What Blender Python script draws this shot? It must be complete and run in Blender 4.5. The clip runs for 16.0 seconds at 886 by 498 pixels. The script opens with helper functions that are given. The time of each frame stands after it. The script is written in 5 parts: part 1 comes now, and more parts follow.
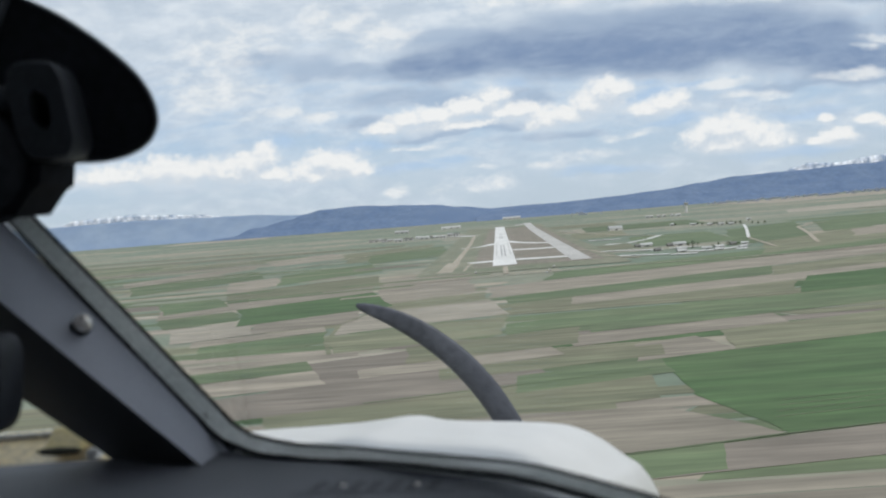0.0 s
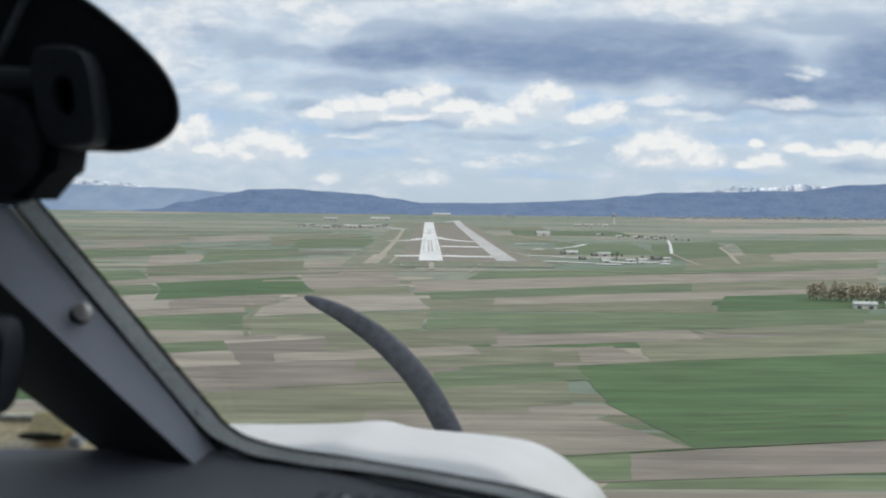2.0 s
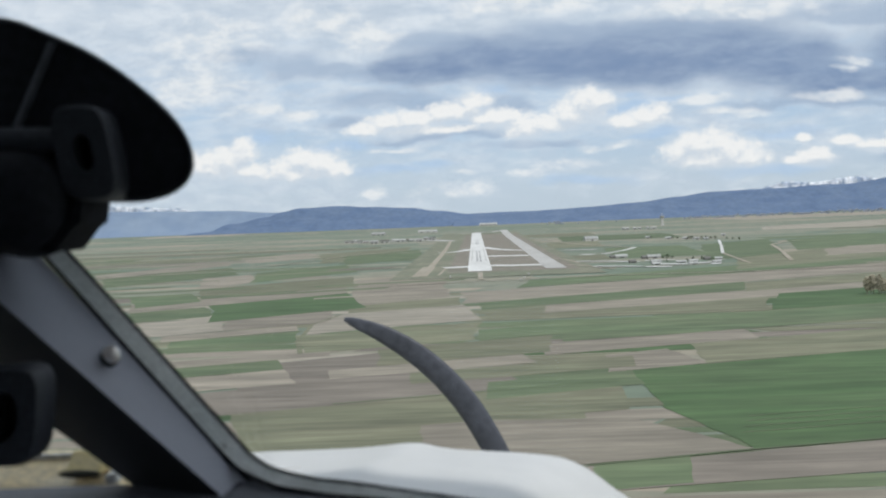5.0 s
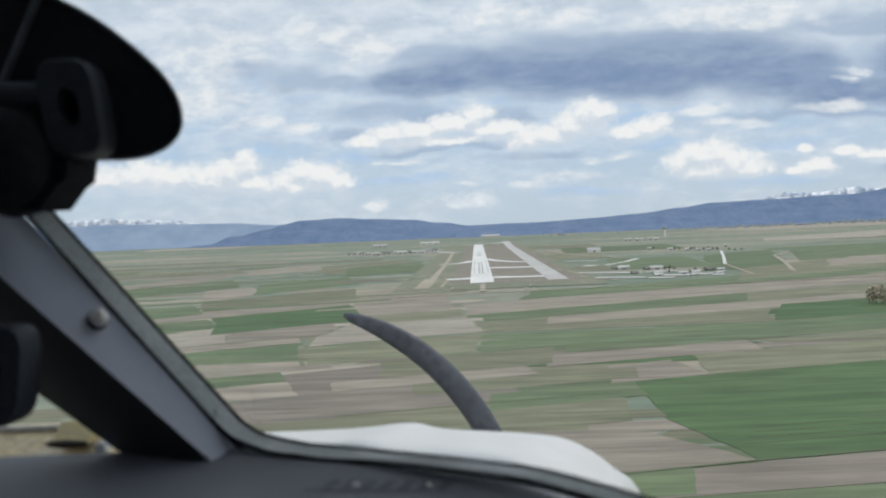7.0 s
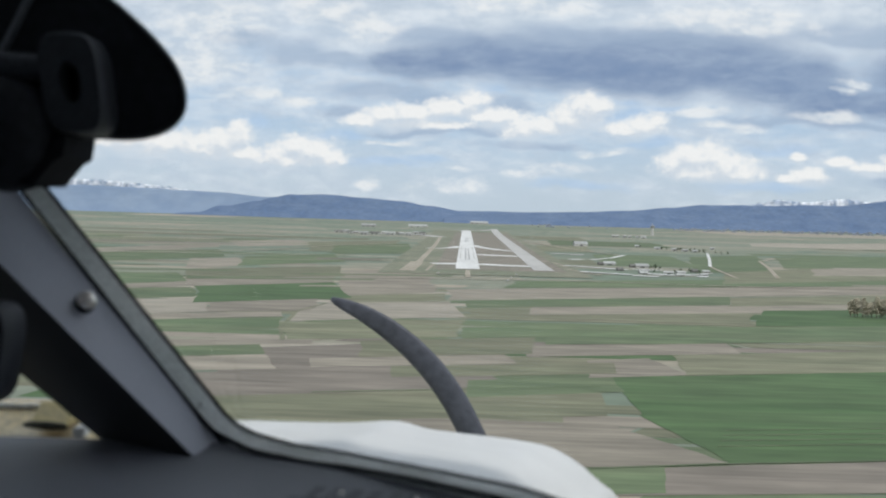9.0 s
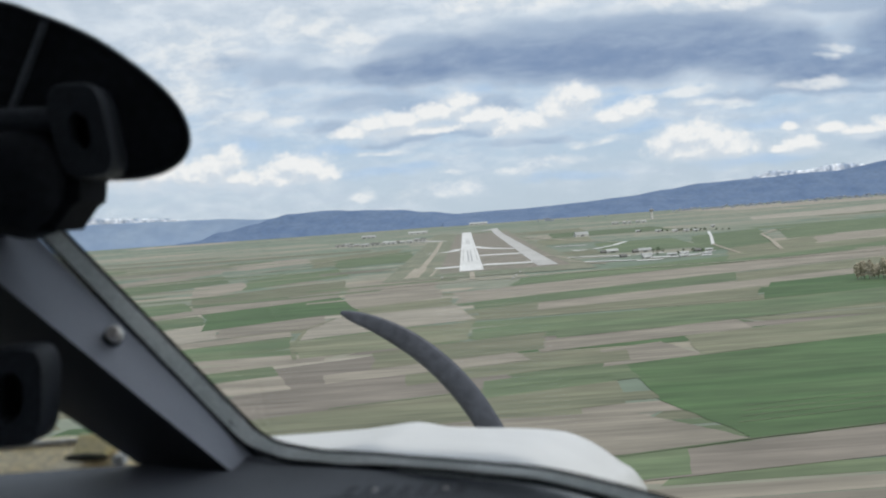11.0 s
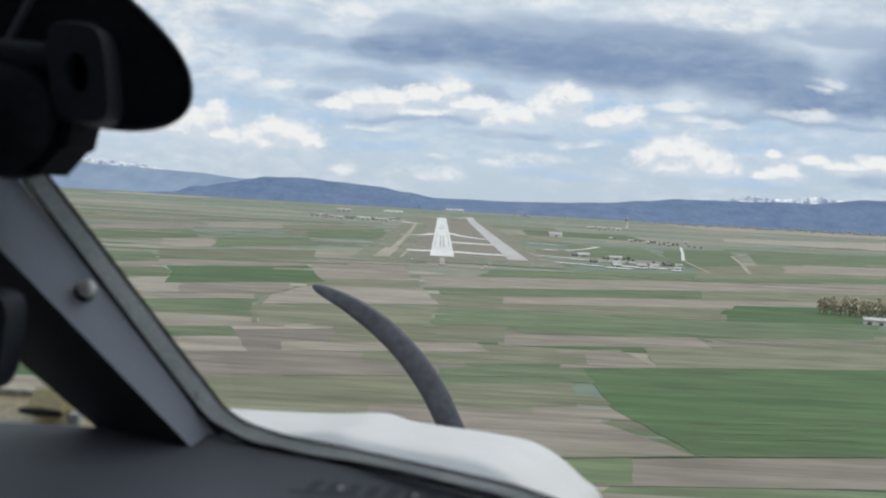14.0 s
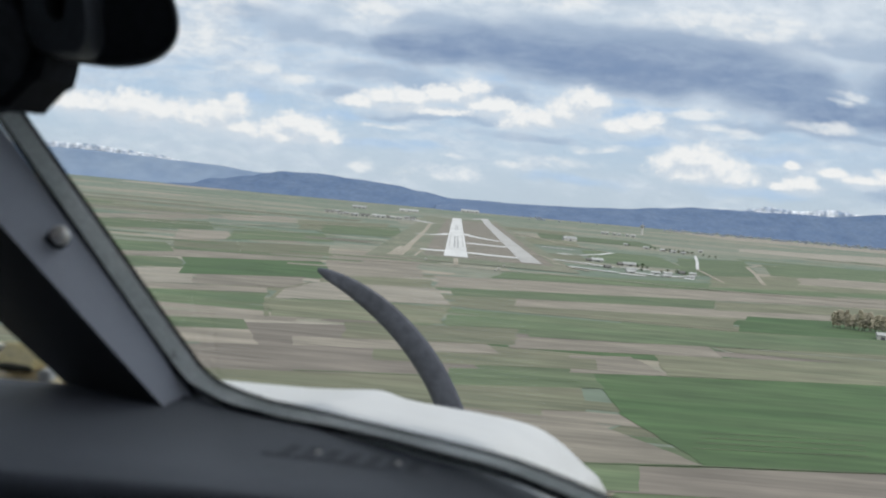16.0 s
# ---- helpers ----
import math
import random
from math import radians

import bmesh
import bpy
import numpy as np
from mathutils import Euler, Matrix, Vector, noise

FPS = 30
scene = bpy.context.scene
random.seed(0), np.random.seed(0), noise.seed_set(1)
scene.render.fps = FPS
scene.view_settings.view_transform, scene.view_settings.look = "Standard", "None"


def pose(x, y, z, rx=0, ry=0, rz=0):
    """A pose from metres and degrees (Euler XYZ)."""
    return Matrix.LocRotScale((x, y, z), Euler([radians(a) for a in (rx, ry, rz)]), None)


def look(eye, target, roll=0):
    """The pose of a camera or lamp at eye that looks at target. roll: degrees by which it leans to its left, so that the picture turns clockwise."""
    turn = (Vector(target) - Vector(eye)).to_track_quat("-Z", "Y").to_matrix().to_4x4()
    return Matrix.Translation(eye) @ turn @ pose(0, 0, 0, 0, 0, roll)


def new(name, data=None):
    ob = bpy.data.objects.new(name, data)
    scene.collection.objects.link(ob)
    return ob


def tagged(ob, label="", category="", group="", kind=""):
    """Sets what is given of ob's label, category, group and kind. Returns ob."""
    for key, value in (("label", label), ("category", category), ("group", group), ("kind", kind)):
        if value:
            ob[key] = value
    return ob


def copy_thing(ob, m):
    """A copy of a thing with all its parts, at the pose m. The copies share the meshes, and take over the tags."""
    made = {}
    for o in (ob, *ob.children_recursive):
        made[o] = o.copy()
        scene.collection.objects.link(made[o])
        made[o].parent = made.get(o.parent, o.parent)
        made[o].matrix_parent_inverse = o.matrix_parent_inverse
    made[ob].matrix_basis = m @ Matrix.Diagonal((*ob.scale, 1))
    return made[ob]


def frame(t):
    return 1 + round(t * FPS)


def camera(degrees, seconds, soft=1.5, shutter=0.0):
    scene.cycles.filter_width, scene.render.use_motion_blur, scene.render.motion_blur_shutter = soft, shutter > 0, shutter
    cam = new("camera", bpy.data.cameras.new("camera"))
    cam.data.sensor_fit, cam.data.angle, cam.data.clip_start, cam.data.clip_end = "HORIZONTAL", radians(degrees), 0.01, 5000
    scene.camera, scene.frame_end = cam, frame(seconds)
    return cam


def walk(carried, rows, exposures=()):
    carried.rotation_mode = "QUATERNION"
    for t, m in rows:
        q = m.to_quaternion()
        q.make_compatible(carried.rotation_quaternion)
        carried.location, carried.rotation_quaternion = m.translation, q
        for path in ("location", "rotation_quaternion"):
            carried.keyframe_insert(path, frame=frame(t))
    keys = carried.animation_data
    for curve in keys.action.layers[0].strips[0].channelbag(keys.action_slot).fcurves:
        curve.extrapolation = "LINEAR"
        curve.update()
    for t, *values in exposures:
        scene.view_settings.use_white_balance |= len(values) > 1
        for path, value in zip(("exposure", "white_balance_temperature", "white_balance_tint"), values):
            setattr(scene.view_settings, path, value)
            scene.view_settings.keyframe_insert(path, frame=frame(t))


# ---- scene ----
EYE_Z = 75.0          # height of the eye over the runway's ground
cam = camera(44.7, 16.0, soft=2.1)
cam.data.dof.use_dof = True
cam.data.dof.focus_distance = 400.0
cam.data.dof.aperture_fstop = 13.0
PATH = [
    (0.0, pose(0.0322, -0.0115, EYE_Z + -0.0115, 87.990, 4.636, 2.869)),
    (0.5, pose(0.0288, -0.0299, EYE_Z + 0.0046, 87.856, 4.266, 2.841)),
    (1.0, pose(0.0163, -0.0432, EYE_Z + 0.0247, 87.498, 3.788, 2.007)),
    (1.5, pose(0.0003, -0.0325, EYE_Z + 0.0170, 87.221, 0.865, 0.522)),
    (2.0, pose(-0.0131, -0.0201, EYE_Z + 0.0050, 87.503, -0.454, -0.803)),
    (2.5, pose(-0.0140, -0.0327, EYE_Z + 0.0088, 87.862, -0.307, -0.596)),
    (3.0, pose(-0.0073, -0.0367, EYE_Z + 0.0116, 88.133, -0.207, -0.040)),
    (3.5, pose(0.0036, -0.0442, EYE_Z + 0.0175, 88.114, 1.006, 1.142)),
    (4.0, pose(0.0136, -0.0420, EYE_Z + 0.0185, 87.906, 1.789, 1.887)),
    (6.5, pose(0.0049, -0.0422, EYE_Z + -0.0041, 88.568, 3.048, 1.011)),
    (7.0, pose(0.0127, -0.0274, EYE_Z + -0.0139, 88.758, 2.512, 1.765)),
    (7.5, pose(0.0200, -0.0323, EYE_Z + -0.0096, 89.401, 2.426, 2.776)),
    (8.0, pose(0.0139, -0.0227, EYE_Z + -0.0062, 89.308, -1.565, 2.872)),
    (8.5, pose(0.0039, -0.0077, EYE_Z + -0.0025, 87.872, -2.466, 1.549)),
    (11.0, pose(0.0037, -0.0430, EYE_Z + -0.0021, 88.133, 4.304, 1.106)),
    (11.5, pose(-0.0017, -0.0314, EYE_Z + -0.0100, 88.183, 2.722, 0.495)),
    (12.0, pose(-0.0071, -0.0325, EYE_Z + -0.0095, 88.399, 1.541, 0.373)),
    (12.5, pose(-0.0105, -0.0358, EYE_Z + -0.0050, 88.597, -1.050, 0.470)),
    (13.0, pose(-0.0156, -0.0267, EYE_Z + 0.0025, 88.244, -4.046, -0.010)),
    (13.5, pose(-0.0164, -0.0181, EYE_Z + 0.0027, 87.699, -4.634, -0.361)),
    (14.0, pose(-0.0105, -0.0179, EYE_Z + 0.0041, 87.260, -3.132, -0.067)),
    (14.5, pose(-0.0028, -0.0156, EYE_Z + -0.0001, 87.266, -2.241, 0.543)),
    (15.0, pose(0.0045, -0.0115, EYE_Z + -0.0041, 87.505, -1.884, 1.351)),
    (15.5, pose(0.0032, 0.0043, EYE_Z + -0.0129, 87.454, -3.495, 1.190)),
    (16.0, pose(0.0001, 0.0214, EYE_Z + -0.0201, 87.214, -5.051, 0.773)),
]
walk(cam, PATH, [(0.0, 0.06, 6290, 9), (16.0, 0.06, 6290, 9)])

# ---- world and sun ----
SUN_EL, SUN_AZ = 52.0, 150.0     # azimuth clockwise from +y
world = bpy.data.worlds.new("sky")
scene.world = world
world.use_nodes = True
WN, WL = world.node_tree.nodes, world.node_tree.links
WN.clear()


def wnode(kind, **keys):
    n = WN.new(kind)
    for k, v in keys.items():
        if k == "operation":
            n.operation = v
        elif k == "clamp":
            n.use_clamp = v
    return n


def wput(n, i, v):
    if hasattr(v, "links") or hasattr(v, "is_output"):
        WL.new(v, n.inputs[i])
    else:
        n.inputs[i].default_value = v


def wmath(op, a, b=0.0, clamp=False):
    n = wnode("ShaderNodeMath", operation=op, clamp=clamp)
    wput(n, 0, a)
    wput(n, 1, b)
    return n.outputs[0]


def wvec(op, a, b):
    n = wnode("ShaderNodeVectorMath", operation=op)
    wput(n, 0, a)
    wput(n, 1, b)
    return n.outputs[1] if op == "LENGTH" else n.outputs[0]


def wstep(v, lo, hi):
    n = WN.new("ShaderNodeMapRange")
    n.interpolation_type = "SMOOTHSTEP"
    wput(n, 0, v)
    n.inputs[1].default_value, n.inputs[2].default_value = lo, hi
    return n.outputs[0]


def wmix(f, a, b):
    n = WN.new("ShaderNodeMix")
    n.data_type = "RGBA"
    wput(n, 0, f)
    wput(n, 6, a)
    wput(n, 7, b)
    return n.outputs[2]


def wnoise(v, scale, detail=6.0, rough=0.6, distortion=0.0):
    n = WN.new("ShaderNodeTexNoise")
    wput(n, "Vector", v)
    n.inputs["Scale"].default_value = scale
    n.inputs["Detail"].default_value = detail
    n.inputs["Roughness"].default_value = rough
    n.inputs["Distortion"].default_value = distortion
    return n.outputs["Fac"]


sky = WN.new("ShaderNodeTexSky")
sky.sky_type = "NISHITA"
sky.sun_disc = False
sky.sun_elevation, sky.sun_rotation = radians(SUN_EL), radians(SUN_AZ)
sky.air_density, sky.dust_density, sky.ozone_density = 1.0, 2.0, 1.5
blue = wvec("MULTIPLY", sky.outputs[0], (0.085, 0.09, 0.092))

# the sky plane: every direction meets a flat cloud layer seen from below
way = WN.new("ShaderNodeTexCoord").outputs["Generated"]
part_xyz = WN.new("ShaderNodeSeparateXYZ")
WL.new(way, part_xyz.inputs[0])
ahead = wmath("MAXIMUM", wmath("ABSOLUTE", part_xyz.outputs[1]), 0.05)
uu = wmath("DIVIDE", part_xyz.outputs[0], ahead)
vv = wmath("DIVIDE", part_xyz.outputs[2], ahead)
flat = WN.new("ShaderNodeCombineXYZ")
WL.new(uu, flat.inputs[0])
WL.new(vv, flat.inputs[1])
uv = flat.outputs[0]
# ---- clouds ----

def centred(value, gain):
    return wmath("MULTIPLY", wmath("SUBTRACT", value, 0.5), gain)


def blobs(place, rows, base=0.0, blend=0.15):
    """The height of some ellipses melted into one another: middle u, v and half sizes; base flattens their feet."""
    best = None
    for u, v, a, b in rows:
        d = wvec("MULTIPLY", wvec("SUBTRACT", place, (u, v, 0.0)), (1.0 / a, 1.0 / b, 0.0))
        if base:
            d = wvec("ADD", d, wvec("MULTIPLY", wvec("MINIMUM", d, (9.0, 0.0, 0.0)), (0.0, base, 0.0)))
        n = wnode("ShaderNodeVectorMath", operation="LENGTH")
        wput(n, 0, d)
        h = wmath("SUBTRACT", 1.0, n.outputs["Value"])
        if best is not None:
            m = wnode("ShaderNodeMath", operation="SMOOTH_MAX")
            for i, v_in in enumerate((best, h, blend)):
                wput(m, i, v_in)
            h = m.outputs[0]
        best = h
    return best


# the clouds of this sky: bright heaps in the middle, a low row, heaps over the far range, thin veils, the dark deck, dim bases, blue gaps
BRIGHT = [(0.0024, 0.1007, 0.0136, 0.0079), (-0.0070, 0.0934, 0.0178, 0.0079), (-0.0252, 0.0923, 0.0210, 0.0084), (-0.0487, 0.0880, 0.0262, 0.0094),
          (-0.0749, 0.0858, 0.0199, 0.0084), (-0.0958, 0.0795, 0.0178, 0.0073), (0.0244, 0.0862, 0.0231, 0.0084), (-0.0330, 0.0777, 0.0472, 0.0047),
          (0.0506, 0.0748, 0.0189, 0.0126), (0.0705, 0.0770, 0.0157, 0.0094), (0.0924, 0.0865, 0.0178, 0.0136), (0.1080, 0.0938, 0.0189, 0.0147),
          (0.1184, 0.0970, 0.0126, 0.0094), (0.1458, 0.0762, 0.0199, 0.0073), (0.1630, 0.0805, 0.0178, 0.0089), (0.1739, 0.0857, 0.0084, 0.0079)]
LOWER = [(0.1921, 0.0482, 0.0147, 0.0105), (0.2088, 0.0525, 0.0178, 0.0126), (0.2261, 0.0536, 0.0157, 0.0126), (0.2351, 0.0442, 0.0231, 0.0136),
         (0.2524, 0.0411, 0.0210, 0.0115), (0.2131, 0.0399, 0.0315, 0.0094), (0.3040, 0.0559, 0.0073, 0.0042), (0.3126, 0.0393, 0.0178, 0.0073),
         (0.2980, 0.0361, 0.0126, 0.0047), (0.3439, 0.0524, 0.0126, 0.0047), (0.3753, 0.0478, 0.0231, 0.0047), (0.4004, 0.0521, 0.0178, 0.0079),
         (0.4277, 0.0480, 0.0210, 0.0084)]
LEFT = [(-0.1769, 0.0458, 0.0147, 0.0105), (-0.1585, 0.0543, 0.0178, 0.0105), (-0.1418, 0.0501, 0.0210, 0.0126), (-0.1272, 0.0439, 0.0136, 0.0094),
        (-0.1638, 0.0417, 0.0294, 0.0073), (-0.2150, 0.0624, 0.0136, 0.0136), (-0.2291, 0.0561, 0.0178, 0.0136), (-0.2475, 0.0498, 0.0231, 0.0115),
        (-0.2056, 0.0468, 0.0210, 0.0073), (-0.2867, 0.0548, 0.0294, 0.0126), (-0.3154, 0.0579, 0.0178, 0.0136), (-0.3573, 0.0556, 0.0315, 0.0105)]
SOFT = [(-0.1323, 0.1812, 0.0315, 0.0178), (-0.1010, 0.1683, 0.0367, 0.0157), (-0.1637, 0.0980, 0.0178, 0.0063), (-0.1898, 0.1000, 0.0367, 0.0084),
        (-0.0863, 0.0221, 0.0094, 0.0073), (-0.0078, 0.0360, 0.0126, 0.0042), (-0.0198, 0.0203, 0.0262, 0.0068), (0.0090, 0.0225, 0.0157, 0.0073),
        (0.0550, 0.0341, 0.0178, 0.0058), (0.0927, 0.0416, 0.0367, 0.0058), (0.1240, 0.0563, 0.0315, 0.0052), (0.3512, 0.1218, 0.0157, 0.0058),
        (0.3377, 0.1155, 0.0126, 0.0042), (0.3302, 0.0925, 0.0315, 0.0058), (0.2125, 0.0963, 0.0420, 0.0052), (0.2336, 0.0828, 0.0315, 0.0052),
        (-0.0748, 0.0608, 0.0315, 0.0037), (0.0448, 0.1870, 0.0629, 0.0126), (0.2429, 0.1774, 0.0839, 0.0136), (-0.2365, 0.1653, 0.0472, 0.0262),
        (-0.2523, 0.1289, 0.0472, 0.0210)]
DARK = [(-0.0645, 0.1357, 0.0315, 0.0144), (-0.0227, 0.1328, 0.0472, 0.0196), (0.0294, 0.1382, 0.0577, 0.0236), (0.0764, 0.1331, 0.0682, 0.0275),
        (0.1339, 0.1323, 0.0682, 0.0301), (0.1861, 0.1325, 0.0682, 0.0328), (0.2383, 0.1337, 0.0629, 0.0328), (0.2906, 0.1225, 0.0577, 0.0275),
        (0.3327, 0.1029, 0.0420, 0.0196), (0.3902, 0.1041, 0.0629, 0.0177), (0.4264, 0.1230, 0.0629, 0.0394)]
DIM = [(-0.1636, 0.1406, 0.0336, 0.0115), (-0.1271, 0.1356, 0.0367, 0.0084), (-0.0749, 0.1098, 0.0472, 0.0094), (-0.0436, 0.1037, 0.0367, 0.0073),
       (-0.0121, 0.0725, 0.0629, 0.0058), (-0.0539, 0.0692, 0.0472, 0.0047), (0.0374, 0.0977, 0.0231, 0.0073), (0.0612, 0.0613, 0.0472, 0.0052),
       (0.2754, 0.0871, 0.0472, 0.0058), (0.3747, 0.0865, 0.0577, 0.0052), (0.4069, 0.0375, 0.0367, 0.0063), (0.1440, 0.1615, 0.1049, 0.0105),
       (-0.0332, 0.1582, 0.0472, 0.0105), (0.3630, 0.1664, 0.0682, 0.0126), (-0.2105, 0.1498, 0.0315, 0.0105), (-0.1167, 0.0904, 0.0262, 0.0084)]
BLUE = [(0.1436, 0.0919, 0.0210, 0.0105), (0.1288, 0.1033, 0.0210, 0.0042), (0.0212, 0.1091, 0.0157, 0.0052), (0.1811, 0.0993, 0.0315, 0.0037),
        (0.2861, 0.0653, 0.0367, 0.0068), (0.1762, 0.0638, 0.0315, 0.0052), (-0.0748, 0.0410, 0.0472, 0.0052), (-0.1167, 0.0669, 0.0315, 0.0052),
        (0.2709, 0.0266, 0.0629, 0.0063), (0.1033, 0.0259, 0.0472, 0.0052), (-0.1951, 0.0797, 0.0210, 0.0063), (-0.0434, 0.0463, 0.0315, 0.0047)]


def cloud_relief(place):
    """Ragged billows, from broad heads down to wisps."""
    broad = wnoise(wvec("MULTIPLY", place, (1.0, 1.3, 1.0)), 42.0, 5.0, 0.6, 0.4)
    fine = wnoise(wvec("MULTIPLY", place, (1.0, 1.2, 1.0)), 130.0, 5.0, 0.62)
    heads = WN.new("ShaderNodeTexVoronoi")
    heads.feature = "SMOOTH_F1"
    heads.inputs["Smoothness"].default_value = 0.4
    heads.inputs["Scale"].default_value = 75.0
    wput(heads, "Vector", wvec("MULTIPLY", place, (1.0, 1.2, 1.0)))
    return wmath("ADD", wmath("ADD", centred(broad, 1.4), centred(fine, 1.15)), wmath("MULTIPLY", wmath("SUBTRACT", 0.42, heads.outputs["Distance"]), 0.5))


def heap_height(place):
    return wmath("ADD", blobs(place, BRIGHT + LOWER + LEFT, 0.6), cloud_relief(place))


bend = WN.new("ShaderNodeTexNoise")
wput(bend, "Vector", wvec("MULTIPLY", uv, (1.0, 2.0, 1.0)))
bend.inputs["Scale"].default_value, bend.inputs["Detail"].default_value = 16.0, 5.0
drift = wvec("MULTIPLY", wvec("SUBTRACT", bend.outputs["Color"], (0.5, 0.5, 0.5)), (0.075, 0.026, 0.0))
warped = wvec("ADD", uv, drift)
streak = wnoise(wvec("MULTIPLY", uv, (1.0, 4.0, 1.0)), 7.0, 8.0, 0.6, 0.5)
thin = wnoise(wvec("MULTIPLY", uv, (1.0, 3.4, 1.0)), 22.0, 8.0, 0.62, 0.3)
billow = wnoise(wvec("MULTIPLY", uv, (1.0, 2.2, 1.0)), 11.0, 8.0, 0.6, 0.5)
mottle = wnoise(wvec("MULTIPLY", uv, (1.0, 2.0, 1.0)), 34.0, 7.0, 0.6, 0.2)
ragged = wmath("ADD", centred(billow, 0.9), wmath("ADD", centred(thin, 0.8), centred(mottle, 0.6)))

# clear air, paler towards the horizon, under a broken veil that closes overhead
pale = wmix(wstep(vv, 0.0, 0.09), (0.60, 0.69, 0.775, 1), (0.47, 0.605, 0.77, 1))
clear = wmix(0.8, blue, pale)
veil = wstep(wmath("ADD", centred(streak, 1.8), wmath("ADD", centred(thin, 1.2), wmath("MULTIPLY", vv, 2.6))), -0.25, 0.62)
veil_color = wmix(wstep(mottle, 0.36, 0.64), (0.545, 0.61, 0.69, 1), (0.70, 0.745, 0.79, 1))
air = wmix(wmath("MULTIPLY", veil, 0.85), clear, veil_color)
lift = wstep(vv, 0.10, 0.19)
deck = wmix(wstep(wmath("ADD", centred(billow, 1.6), wmath("ADD", centred(mottle, 0.9), centred(thin, 0.7))), -0.40, 0.42), (0.51, 0.58, 0.66, 1), (0.73, 0.77, 0.81, 1))
air = wmix(wmath("MULTIPLY", lift, 0.85), air, deck)

gap_h = wmath("ADD", blobs(warped, BLUE), ragged)
air = wmix(wmath("MULTIPLY", wstep(gap_h, -0.3, 0.8), 0.42), air, (0.37, 0.54, 0.765, 1))
dim_h = wmath("ADD", blobs(warped, DIM, 0.5), ragged)
air = wmix(wmath("MULTIPLY", wstep(dim_h, -0.45, 0.6), 0.7), air, (0.345, 0.435, 0.565, 1))
dark_h = wmath("ADD", blobs(wvec("ADD", uv, wvec("MULTIPLY", drift, (0.7, 0.7, 0.0))), DARK, 0.5, 0.3), ragged)
dark_color = wmix(wstep(wmath("ADD", centred(thin, 1.2), wmath("ADD", centred(mottle, 0.8), wmath("MULTIPLY", dark_h, -0.45))), -0.6, 0.4), (0.185, 0.262, 0.412, 1), (0.37, 0.45, 0.57, 1))
air = wmix(wmath("MULTIPLY", wstep(dark_h, -0.55, 0.3), 0.92), air, dark_color)

soft_h = wmath("ADD", blobs(warped, SOFT, 0.3), wmath("ADD", ragged, centred(mottle, 0.8)))
soft_color = wmix(wstep(mottle, 0.36, 0.62), (0.62, 0.675, 0.73, 1), (0.83, 0.83, 0.82, 1))
air = wmix(wmath("MULTIPLY", wstep(soft_h, -0.4, 0.8), 0.8), air, soft_color)

heap = heap_height(uv)
heap_over = heap_height(wvec("ADD", uv, (0.002, 0.0095, 0.0)))
mist = wmath("ADD", blobs(warped, BRIGHT + LOWER + LEFT, 0.0, 0.4), ragged)
air = wmix(wmath("MULTIPLY", wstep(mist, -0.9, 0.5), 0.55), air, (0.66, 0.705, 0.75, 1))
puffy = wnoise(wvec("MULTIPLY", uv, (1.0, 1.3, 1.0)), 75.0, 5.0, 0.6)
lit = wstep(wmath("ADD", wmath("ADD", wmath("SUBTRACT", heap, heap_over), centred(puffy, 1.3)), wmath("MULTIPLY", wmath("MINIMUM", heap, 1.0), -0.12)), -0.7, 0.6)
heap_color = wmix(lit, (0.635, 0.675, 0.72, 1), (0.875, 0.86, 0.835, 1))
heap_mask = wmath("MULTIPLY", wstep(heap, -0.6, 0.35), wmath("ADD", 0.72, wmath("MULTIPLY", lit, 0.24)))
air = wmix(heap_mask, air, heap_color)
ground_glow = wmix(wstep(part_xyz.outputs[2], -0.02, -0.2), air, (0.16, 0.17, 0.13, 1))
background = WN.new("ShaderNodeBackground")
WL.new(ground_glow, background.inputs[0])
background.inputs[1].default_value = 1.0
world_out = WN.new("ShaderNodeOutputWorld")
WL.new(background.outputs[0], world_out.inputs[0])

sun_data = bpy.data.lights.new("sun", "SUN")
sun_data.energy, sun_data.angle, sun_data.color = 2.2, radians(3.0), (1.0, 0.96, 0.90)
sun = new("sun", sun_data)
sun_way = Vector((math.sin(radians(SUN_AZ)) * math.cos(radians(SUN_EL)), math.cos(radians(SUN_AZ)) * math.cos(radians(SUN_EL)), math.sin(radians(SUN_EL))))
sun.matrix_world = look(sun_way * 500 + Vector((0, 0, EYE_Z)), (0, 0, EYE_Z))

# ---- materials ----


